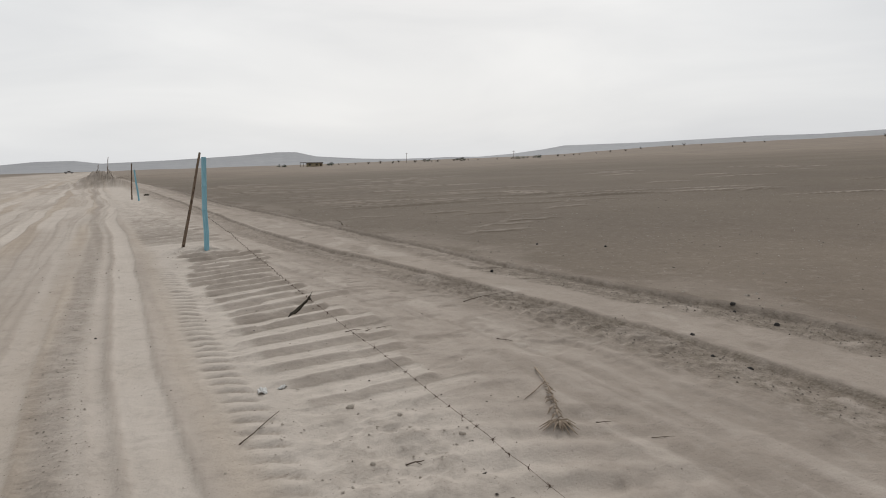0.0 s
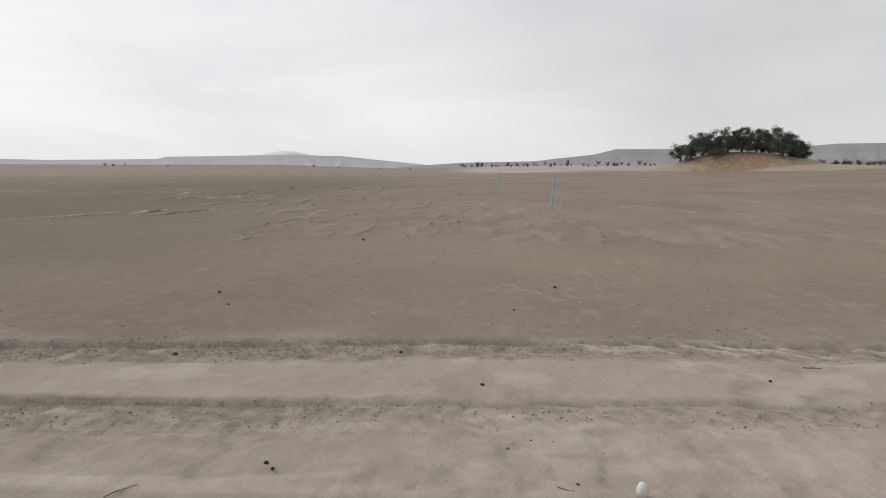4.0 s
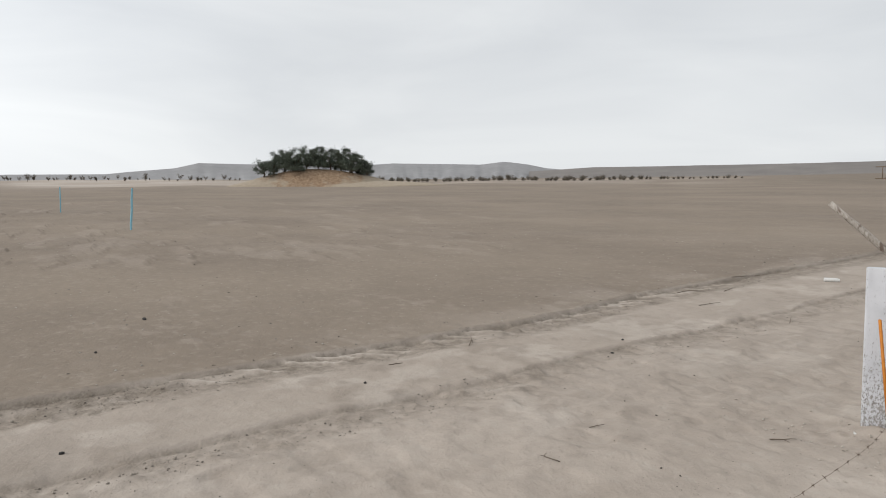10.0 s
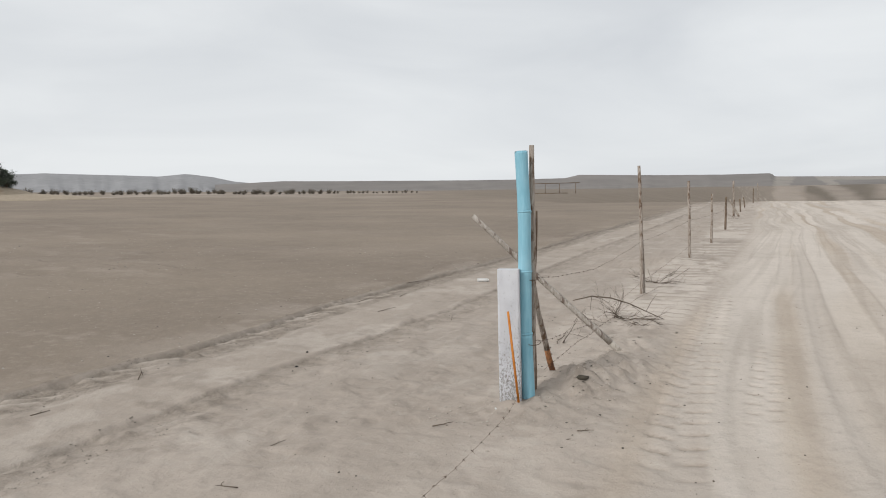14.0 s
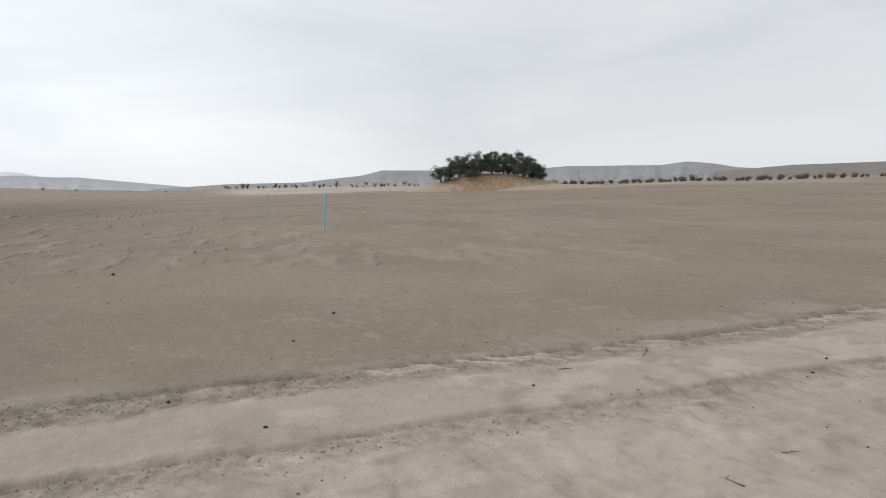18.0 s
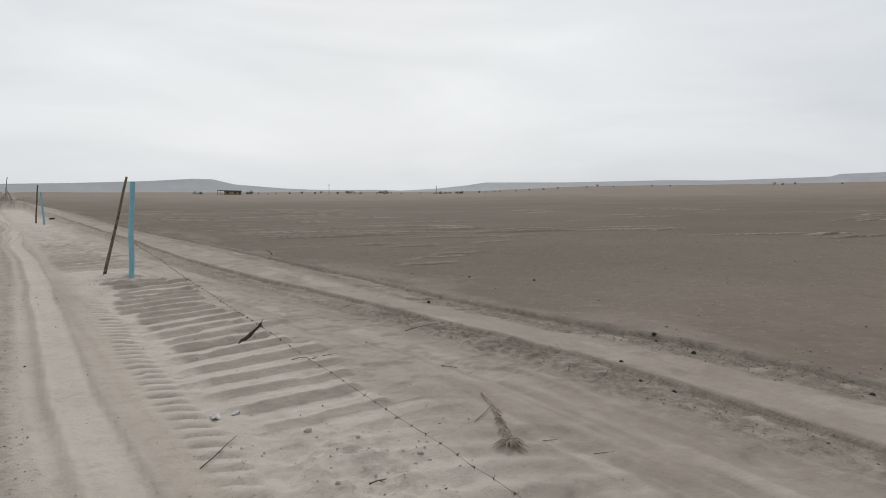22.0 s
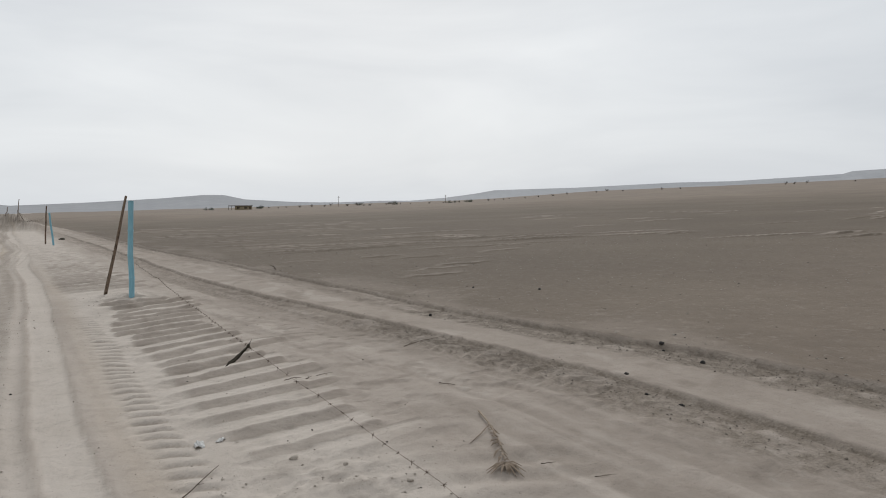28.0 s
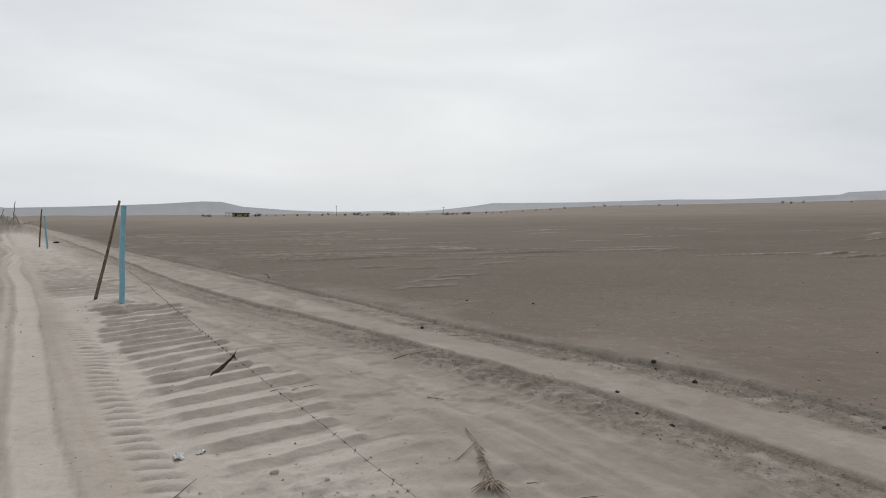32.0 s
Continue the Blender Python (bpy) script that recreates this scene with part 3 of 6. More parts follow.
    stones = band(u + 0.2 * (layered(y * 0.2, zero, 78, 2) - 0.5), -1.84, -1.60, 0.05) * step(1, 3, y) * on_road
    thin = np.exp(-(((v * 2.9 + 0.4 * layered(y * 0.2, v, 88, 2)) % 1.0 - 0.5) / 0.055) ** 2) * on_road * step(0.48, 0.60, layered(v * 0.9, y * 0.12, 89, 2))
    z = z - 0.014 * wheel + 0.009 * rims - 0.012 * thin + 0.014 * stones * (rough + coarse)
    u = x - along(FENCE, y)
    # the pile of sand round the posts
    for mx, my, h, r in ((1.42, -4.95, 0.07, 0.42), (1.14, -5.58, 0.19, 0.36), (0.92, -6.20, 0.15, 0.40), (0.98, -7.1, 0.10, 0.45), (1.2, -8.3, 0.08, 0.8), (0.75, 11.5, 0.07, 0.5), (1.3, -15.6, 0.1, 1.0), (-3.5, 62, 1.30, 1.7), (-4.9, 60, 0.45, 2.0), (-2.2, 58.5, 0.65, 1.3), (-2.9, 60.5, 0.3, 0.6)):
        z = z + h * np.exp(-((x - mx) ** 2 + (y - my) ** 2) / (r * r)) * (1 + (0.9 * rough if my < 20 else 0.5 * scuff))
    # ledges of blown sand on the open field
    dunes = layered(x * 0.30 + 0.06 * y, y * 0.62 - 0.12 * x, 106, 3)
    z = z + field * 0.12 * np.abs(dunes - 0.5) * step(9, -1, y) * step(9, 17, dist) * step(75, 40, dist)
    z = z + field * 0.07 * (layered(x * 0.35, y * 0.5, 51, 3) - 0.5) * step(9, 20, dist)
    z = z + field * 1.2 * (layered(x * 0.03, y * 0.03, 57, 2) - 0.5) * step(40, 120, dist)
    rise, crest = ledges(x, y)
    z = z + field * rise
    # the plain swells in front of the mound
    z = z + 0.62 * np.exp(-((dist - 113) / 15) ** 2) * band(az, -44, -8, 7)
    # inland the field lifts a little towards the coast hills
    z = z + 0.0075 * dist * step(80, 200, dist) * step(1000, 750, dist) * band(az, 10, 50, 8)
    # a low pale rise behind, where the young trees stand
    belt = band(dist, 170, 420, 40) * band(az, -62, -1, 3)
    z = z + 1.3 * band(dist, 260, 400, 40) * band(az, -24, 0, 4)
    # colours
    sand = (1 - field) * (1 - 0.26 * between * near_here)
    fleck = step(0.66, 0.80, lattice(x * 5.0, y * 8.0, 60)) * step(0.45, 0.7, layered(x * 0.6, y * 0.6, 66)) * step(16, 7, dist)
    sand = np.maximum(sand, crest * field)
    sand = np.maximum(sand, field * (0.30 * step(1.6, 0.1, df) * step(0.42, 0.7, layered(x * 1.3, y * 0.8, 61)) + 0.22 * fleck))
    sand = np.maximum(sand, field * 0.08 * step(0.52, 0.70, dunes) * step(9, -1, y) * step(11, 18, dist) * step(75, 40, dist))
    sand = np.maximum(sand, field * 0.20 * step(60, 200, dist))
    sand = np.maximum(sand, 0.9 * belt)
    west = step(-19, -25, u + 6 * (layered(x * 0.05, y * 0.05, 63) - 0.5))
    sand = sand * (1 - 0.8 * west)
    sand = sand * (1 - 0.85 * step(-108, -125, y))
    sand = sand * (1 - 0.75 * step(-52, -75, y) * step(-0.2, 0.6, u))
    # tracks climb the slope beyond the crest
    beyond = step(-112, -125, y)
    climb = band(az + 0.6 * (layered(dist * 0.02, zero, 108) - 0.5), -95.9, -93.7, 0.2) + band(az - 0.006 * (dist - 300), -99.8, -98.2, 0.3) + band(az, -103, -100.6, 0.6) * step(300, 360, dist)
    sand = np.maximum(sand, 0.42 * beyond * np.clip(climb, 0, 1) * (0.6 + 0.8 * layered(x * 0.15, y * 0.05, 109, 2)))
    left = step(0.0, 2.0, y)
    ragged = np.maximum(step(0.30, 0.55, layered(y * 1.6, x * 1.6, 91, 3)), 0.9 * left)
    # a thin darker line along each rut's edge, mixed in through the gravel mask
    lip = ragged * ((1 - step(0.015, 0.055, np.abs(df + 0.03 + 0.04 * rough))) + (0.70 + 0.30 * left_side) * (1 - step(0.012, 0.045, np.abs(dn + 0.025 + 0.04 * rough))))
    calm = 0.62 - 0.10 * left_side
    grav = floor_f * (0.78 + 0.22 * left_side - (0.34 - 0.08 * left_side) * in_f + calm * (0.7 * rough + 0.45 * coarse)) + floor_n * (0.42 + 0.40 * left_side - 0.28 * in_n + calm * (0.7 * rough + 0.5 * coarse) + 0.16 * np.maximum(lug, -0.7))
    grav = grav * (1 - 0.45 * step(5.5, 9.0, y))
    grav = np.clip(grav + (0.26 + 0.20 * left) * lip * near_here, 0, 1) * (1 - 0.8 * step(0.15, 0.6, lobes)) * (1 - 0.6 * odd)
    dark = zero
    blot = layered(dn * 3.4, y * 0.8, 65, 3)
    strip = verge * (1 - between) * (1 - 0.8 * step(1.0, 0.5, u) * step(1, 2, y)) * (1 - np.clip(bars + bars2, 0, 1)) * step(0.46, 0.62, blot) * step(0.40, 0.62, layered(x * 1.1, y * 0.9, 67, 2))
    dark = np.maximum(dark, (0.26 + 0.12 * step(0, 3, y)) * strip)
    dark = np.maximum(dark, 0.42 * verge * (1 - 0.7 * step(1.0, 0.5, u) * step(1, 2, y)) * step(0.0, 0.22, scuff) * step(0.38, 0.6, layered(x * 0.8, y * 0.8, 69, 2)))
    dark = np.maximum(dark, on_road * (1 - wheel) * (0.13 * step(0.54, 0.68, layered(v * 1.5, y * 0.09, 71, 3)) + 0.16 * step(0.25, 0.08, fine_marks)))
    grav = np.maximum(grav, 0.35 * stones * (1 + rough))
    dark = np.maximum(dark, np.maximum(0.20 * np.clip(rims, 0, 1), 0.24 * thin))
    # near faces of the bars: brown sand with their shade put into the colour
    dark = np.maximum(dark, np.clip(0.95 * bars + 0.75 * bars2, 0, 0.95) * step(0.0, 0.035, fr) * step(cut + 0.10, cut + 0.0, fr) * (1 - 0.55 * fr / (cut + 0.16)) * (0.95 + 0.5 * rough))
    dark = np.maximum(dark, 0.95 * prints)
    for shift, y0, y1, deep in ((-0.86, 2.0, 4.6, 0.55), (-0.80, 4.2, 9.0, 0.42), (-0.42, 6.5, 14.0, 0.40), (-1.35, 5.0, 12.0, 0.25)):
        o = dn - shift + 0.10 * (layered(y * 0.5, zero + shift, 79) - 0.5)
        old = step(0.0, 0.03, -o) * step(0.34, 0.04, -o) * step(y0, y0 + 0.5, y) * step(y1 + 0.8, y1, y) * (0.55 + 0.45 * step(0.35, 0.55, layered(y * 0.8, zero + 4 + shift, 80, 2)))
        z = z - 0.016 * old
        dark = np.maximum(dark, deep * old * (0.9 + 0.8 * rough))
    streaks = layered(dn * 7.0, y * 0.45, 84, 3)
    dark = np.maximum(dark, 0.44 * verge * (1 - between) * step(0.4, 1.1, u) * step(0.44, 0.62, streaks) * step(-2, 1, y) * (0.9 + rough))
    z = z - 0.008 * verge * (1 - between) * step(0.5, 1.3, u) * step(0.46, 0.62, streaks)
    dark = np.maximum(dark, 0.34 * verge * (1 - between) * step(0.1, 0.9, u) * step(-2.5, -5.0, y) * (0.75 + 1.2 * (blot - 0.5) + 0.5 * rough))
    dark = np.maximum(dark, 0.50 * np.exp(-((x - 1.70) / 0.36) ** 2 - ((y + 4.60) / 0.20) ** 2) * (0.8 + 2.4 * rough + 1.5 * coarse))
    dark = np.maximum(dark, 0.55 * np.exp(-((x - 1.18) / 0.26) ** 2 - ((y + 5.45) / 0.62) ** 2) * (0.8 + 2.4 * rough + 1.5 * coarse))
    pale = np.maximum(on_road * (0.34 + 0.34 * step(0.0, 0.08, marks) + 0.18 * step(-2, -5, y)), 1.0 * wheel)
    pale = np.maximum(pale, 0.05 * between * near_here)
    pale = np.maximum(pale, (0.14 + 0.76 * step(0.5, 3.0, y)) * (1 - field) * step(0.75, 0.1, u) * step(-1.3, -0.8, u) * step(-125, -108, y))
    swept = band(u, -0.56, -0.40, 0.05) * step(2.6, 3.4, y) * step(7.5, 6.5, y)
    pale = np.maximum(pale, 0.9 * swept)
    dark = dark * (1 - 0.8 * swept)
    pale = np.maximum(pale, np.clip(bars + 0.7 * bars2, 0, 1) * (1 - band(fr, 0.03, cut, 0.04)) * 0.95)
    crumb = np.exp(-((x - 1.1) / 0.4) ** 2 - ((y - 2.9) / 0.6) ** 2)
    z = z + crumb * 0.05 * (0.7 * rough + coarse)
    rowed = layered(dn * 5.5, y * 1.5 + dn * 0.8, 90, 3)
    rowed = verge * (1 - between) * step(0.50, 0.62, rowed) * step(3.0, 0.0, y) * step(0.2, 0.8, u) * step(0.34, 0.52, layered(x * 0.9, y * 0.7, 92, 2))
    z = z - 0.008 * rowed
    dark = np.maximum(dark, 0.28 * rowed * (0.9 + rough))
    mottle = step(0.54, 0.66, layered(x * 6 + 1.5 * scuff, y * 8, 120, 3)) * step(0.36, 0.58, layered(x * 0.9, y * 0.9, 121, 2))
    mottle = mottle * verge * (1 - 0.75 * between) * (1 - 0.8 * step(0.7, 0.3, u) * step(1, 2, y)) * (1 - np.clip(bars + bars2, 0, 1)) * step(14, 8, dist)
    z = z - 0.010 * mottle
    dark = np.maximum(dark, 0.34 * mottle * (0.9 + rough))
    grav = np.maximum(grav, 0.95 * np.exp(-((x + 3.1) / 1.9) ** 4 - ((y - 60.5) / 3.6) ** 4) * (0.75 + scuff))
    heap = np.exp(-((x - 1.05) / 0.5) ** 2 - ((y + 5.7) / 0.9) ** 2)
    z = z + 0.03 * heap * (rough + 1.2 * coarse)
    grav = np.maximum(grav, heap * (0.08 + 0.28 * step(-0.05, 0.2, rough + coarse)))
    grav = np.maximum(grav, 0.25 * crumb * step(0.0, 0.15, rough + coarse))
    pale = np.maximum(pale, 0.26 * step(1.2, 3.0, y) * verge * (1 - 0.9 * between) * (1 - 0.85 * step(0.5, 1.7, u)) * (0.55 + 0.45 * step(0.40, 0.60, layered(x * 0.7, y * 0.5, 70, 2))))
    pale = np.maximum(pale, 0.42 * on_road * step(1.2, 4.0, y) * (0.6 + 0.4 * step(-0.05, 0.1, marks)) * (1 - 0.7 * brown))
    pale = np.maximum(pale, np.maximum(0.85 * lobes, 0.26 * odd))
    pale = np.maximum(pale, 0.30 * verge * step(0.55, 0.7, layered(x * 2.6, y * 1.6, 68, 3)))
    pale = np.maximum(pale, 0.35 * belt * step(0.42, 0.6, layered(x * 0.05, y * 0.05, 93, 2)))
    warm = on_road * step(0.55, 0.75, layered(v * 1.2, y * 0.12, 73, 2)) * 0.18 * step(-1.5, -3, u)
    warm = np.maximum(warm, np.maximum(0.38 * brown * (1 - wheel), 0.30 * prints))
    stony = 0.62 * field * step(-1, 13, y) * (0.75 + 0.5 * layered(x * 0.2, y * 0.2, 77, 2)) * step(140, 50, dist) + 0.5 * west + 0.38 * beyond * (1 - np.clip(climb, 0, 1)) * step(-60, -75, az)
    grav = grav * np.clip(1 + (1.2 * coarse + 0.7 * rough) * (0.3 + 0.7 * verge), 0.1, 1.7)
    return z, np.clip(sand, 0, 1), np.clip(grav, 0, 1), np.clip(pale, 0, 1), np.clip(warm, 0, 1), np.clip(stony, 0, 1), np.clip(dark, 0, 1)


def ground_z(x, y):
    return float(base_z(x, y)) + float(relief(np.array([x]), np.array([y]))[0][0])


def axis(lo, hi, pitch, minus, plus):
    """Grid lines, even from lo to hi, then ever wider. minus, plus: the growth, how far it holds, and the growth beyond."""
    def outwards(growth, reach, later):
        out, s, d = [], pitch, 0.0
        while d < 2600:
            s *= growth if d < reach else later
            d += s
            out.append(d)
        return out
    return np.array([lo - v for v in outwards(*minus)[::-1]] + list(np.arange(lo, hi + pitch / 2, pitch)) + [hi + v for v in outwards(*plus)])


def build_ground():
    xs = axis(-4.0, 6.1, 0.028, (1.045, 12, 1.08), (1.016, 42, 1.07))
    ys = axis(-8.5, 12.6, 0.025, (1.022, 42, 1.07), (1.015, 55, 1.07))
    # finer lines where the bars cross the strip
    ys = np.sort(np.concatenate([ys, np.arange(3.2, 8.0, 0.025) + 0.0125]))
    gx, gy = np.meshgrid(xs, ys, indexing="ij")
    bz = base_z(gx, gy)
    rz, sand, grav, pale, warm, stony, brown = relief(gx, gy)
    co = np.stack([gx, gy, bz + rz], -1).reshape(-1, 3)
    nx, ny = len(xs), len(ys)
    idx = np.arange(nx * ny).reshape(nx, ny)
    quads = np.stack([idx[:-1, :-1], idx[1:, :-1], idx[1:, 1:], idx[:-1, 1:]], -1).reshape(-1, 4)
    me = bpy.data.meshes.new("ground")
    me.vertices.add(len(co))
    me.vertices.foreach_set("co", co.astype(np.float32).ravel())
    me.loops.add(quads.size)
    me.loops.foreach_set("vertex_index", quads.astype(np.int32).ravel())
    me.polygons.add(len(quads))
    me.polygons.foreach_set("loop_start", np.arange(0, quads.size, 4, dtype=np.int32))
    me.polygons.foreach_set("use_smooth", np.ones(len(quads), bool))
    me.update(calc_edges=True)
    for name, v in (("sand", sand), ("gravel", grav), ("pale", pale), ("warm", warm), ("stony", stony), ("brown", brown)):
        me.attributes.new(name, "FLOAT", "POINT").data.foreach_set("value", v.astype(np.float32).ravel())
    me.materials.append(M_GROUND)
    return tagged(new("ground", me), "grey-brown desert plain with pale sandy road and wheel ruts", "ground", "", "structure")


build_ground()


def at_polar(azimuth, distance):
    a = radians(azimuth)
    return distance * math.cos(a), distance * math.sin(a)


EYE_Z = 1.54


STAGES = (0.0, 0.15, 0.3, 0.4, 0.5, 0.6, 0.7, 0.78, 0.85, 0.91, 0.96, 1.0, 1.06, 1.3)


def hill(name, label, ridge, foot, crest, material, rough=0.05, seed=0, tracks=()):
    """A low range of hills. ridge: bearings in degrees with the height in degrees over the eye; foot, crest: metres off."""
    rid = np.array(ridge)[::-1] if ridge[0][0] > ridge[-1][0] else np.array(ridge)
    az = np.arange(rid[0, 0], rid[-1, 0] + 0.01, 0.2)
    el = np.interp(az, rid[:, 0], rid[:, 1])
    rows = []
    for f in STAGES:
        d = foot + (crest - foot) * f
        x, y = d * np.cos(np.radians(az)), d * np.sin(np.radians(az))
        top = EYE_Z + crest * np.tan(np.radians(el))
        shape = np.interp(f, [0, 0.3, 0.75, 0.96, 1.0, 1.06, 1.3], [0.0, 0.12, 0.55, 0.97, 1.0, 0.96, 0.2])
        start = base_z(foot * np.cos(np.radians(az)), foot * np.sin(np.radians(az))) - 2.0
        z = start + (top - start) * shape
        gully = (layered(az * 1.4, np.full_like(az, f * 1.5), 81 + seed) - 0.5) * (top - start) * rough * 4 * (1 - abs(2 * f - 1)) * (f < 1)
        rows.append(np.stack([x, y, np.where(f >= 1.06, np.minimum(z, top), z) + gully], -1))
    co = np.concatenate(rows)
    n = len(az)
    faces = [(r * n + i, r * n + i + 1, (r + 1) * n + i + 1, (r + 1) * n + i) for r in range(len(rows) - 1) for i in range(n - 1)]
    me = mesh_from(name, co.tolist(), faces)
    if tracks:
        share = np.repeat(np.array(STAGES), n)
        bearing = np.tile(az, len(STAGES))
        value = np.zeros(len(co))
        for a0, a1, b0, b1, lo, hi in tracks:
            g = np.clip((share - lo) / (hi - lo), 0, 1)
            left, right = a0 + (b0 - a0) * g, a1 + (b1 - a1) * g
            value = np.maximum(value, step(0, 0.5, bearing - left) * step(0, 0.5, right - bearing) * (share >= lo - 0.01) * (share <= hi + 0.01))
        me.attributes.new("track", "FLOAT", "POINT").data.foreach_set("value", value.astype(np.float32))
    me.materials.append(material)
    return tagged(new(name, me), label, "hill", "", "structure")


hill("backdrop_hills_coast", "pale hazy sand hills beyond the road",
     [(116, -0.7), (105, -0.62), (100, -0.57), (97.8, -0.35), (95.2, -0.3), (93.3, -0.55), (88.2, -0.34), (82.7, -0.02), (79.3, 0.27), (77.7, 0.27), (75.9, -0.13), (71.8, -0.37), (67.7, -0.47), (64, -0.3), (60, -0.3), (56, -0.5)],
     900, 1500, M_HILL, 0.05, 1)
hill("backdrop_hills_plateau", "flat-topped sand hills, pale grey with haze",
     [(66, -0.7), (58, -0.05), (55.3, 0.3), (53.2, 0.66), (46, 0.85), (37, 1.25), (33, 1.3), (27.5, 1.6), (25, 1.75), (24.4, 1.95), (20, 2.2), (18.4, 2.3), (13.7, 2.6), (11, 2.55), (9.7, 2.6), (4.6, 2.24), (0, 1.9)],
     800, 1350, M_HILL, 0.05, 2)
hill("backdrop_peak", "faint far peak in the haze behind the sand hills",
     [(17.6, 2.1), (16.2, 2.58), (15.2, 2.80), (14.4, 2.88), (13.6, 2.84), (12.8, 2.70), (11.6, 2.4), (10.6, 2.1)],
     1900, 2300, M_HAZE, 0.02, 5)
hill("backdrop_hills_mesa", "flat-topped desert hills, grey with haze, behind the trees",
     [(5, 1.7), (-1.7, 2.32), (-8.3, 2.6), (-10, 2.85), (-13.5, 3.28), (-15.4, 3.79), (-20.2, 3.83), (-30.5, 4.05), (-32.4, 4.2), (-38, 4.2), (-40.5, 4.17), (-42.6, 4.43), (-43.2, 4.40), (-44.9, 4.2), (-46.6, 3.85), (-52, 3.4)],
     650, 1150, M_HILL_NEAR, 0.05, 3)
hill("backdrop_slope_inland", "long brown desert slope rising to a low mesa",
     [(-45, 3.55), (-50.8, 3.92), (-59.7, 3.97), (-72.3, 3.96), (-76.7, 4.0), (-77.9, 4.27), (-83.4, 4.07), (-89.8, 3.88), (-93.5, 3.84), (-93.8, 3.56), (-95, 3.51), (-100.5, 3.26), (-112, 2.8), (-125, 1.6)],
     420, 1000, M_SLOPE, 0.03, 4,
     ((-94.8, -93.2, -95.6, -93.6, 0.5, 1.0), (-99.6, -98.0, -97.4, -96.0, 0.6, 1.0), (-103, -96.8, -103, -96.2, 0.91, 1.0)))


# ---- the tree mound ----
MOUND_AZ, MOUND_D = -25.4, 120.0


def mound_shape(s, r):
    """Height of the mound over the plain; s: metres to the side, r: metres away from the viewer."""
    side = np.where(s < 0, s / 16.5, s / 19.0)
    h = 3.3 * np.clip(1 - side**2 - np.where(r < 0, r / 6.5, r / 15.0) ** 2, 0, None) ** 1.45
    tail = 1.0 * np.clip(1 - ((s - 12) / 14.0) ** 2 - ((r + 2) / 9.0) ** 2, 0, None) ** 1.5
    return np.maximum(h, tail) + 0.10 * (h > 0.05) * (layered(s * 0.6, r * 0.6, 91, 3) - 0.5) * np.minimum(h, 1) * 2


def mound_frame():
    a = radians(MOUND_AZ)
    way, side = np.array([math.cos(a), math.sin(a)]), np.array([math.sin(a), -math.cos(a)])
    return way * MOUND_D, way, side


def mound_at(s, r):
    c, way, side = mound_frame()
    p = c + np.asarray(r)[..., None] * way + np.asarray(s)[..., None] * side
    z = base_z(p[..., 0], p[..., 1]) + relief(p[..., 0], p[..., 1])[0]
    return p, z + mound_shape(s, r) + 0.12


def build_mound():
    s, r = np.meshgrid(np.arange(-17.2, 27.01, 0.4), np.arange(-16, 16.01, 0.4), indexing="ij")
    p, z = mound_at(s, r)
    z = np.where(mound_shape(s, r) < 0.03, z - 0.5, z)
    co = np.concatenate([p, z[..., None]], -1).reshape(-1, 3)
    n, m = s.shape
    faces = [(i * m + j, i * m + j + 1, (i + 1) * m + j + 1, (i + 1) * m + j) for i in range(n - 1) for j in range(m - 1)]
    me = mesh_from("sand_mound", co.tolist(), faces)
    litter = np.clip(1.15 - (s / 10.5) ** 2 - ((r + 1.0) / 8.0) ** 2, 0, 1)
    me.attributes.new("litter", "FLOAT", "POINT").data.foreach_set("value", litter.astype(np.float32).ravel())
    me.materials.append(M_MOUND)
    tagged(new("sand_mound", me), "low tan sand mound under a clump of trees", "mound", "", "structure")


build_mound()


def leaf_mesh(name, clumps, per, size, rng, tight=0.55):
    """Many small folded leaves in clumps. clumps: (x, y, z, radius)."""
    verts, faces = [], []
    for cx, cy, cz, cr in clumps:
        for _ in range(per):
            d = Vector((rng.gauss(0, 1), rng.gauss(0, 1), rng.gauss(0, 0.8)))
            p = Vector((cx, cy, cz)) + d * cr * tight
            a = Vector((rng.gauss(0, 1), rng.gauss(0, 1), rng.gauss(0, 0.6))).normalized()
            b = a.cross(Vector((rng.gauss(0, 1), rng.gauss(0, 1), rng.gauss(0, 1)))).normalized()
            n = a.cross(b)
            L, w = size * rng.uniform(0.7, 1.4), size * rng.uniform(0.22, 0.4)
            k = len(verts)
            verts += [p - a * L / 2, p + b * w + n * w * 0.35, p + a * L / 2, p - b * w + n * w * 0.35]
            faces += [(k, k + 1, k + 2), (k, k + 2, k + 3)]
    return mesh_from(name, verts, faces, smooth=False)


def limb_points(a, b, bend, rng, n=5):
    a, b = Vector(a), Vector(b)
    out = []
    for i in range(n + 1):
        f = i / n
        p = a.lerp(b, f)
        out.append(p + Vector((rng.uniform(-1, 1), rng.uniform(-1, 1), rng.uniform(-0.6, 1))) * bend * math.sin(math.pi * f))
    return out


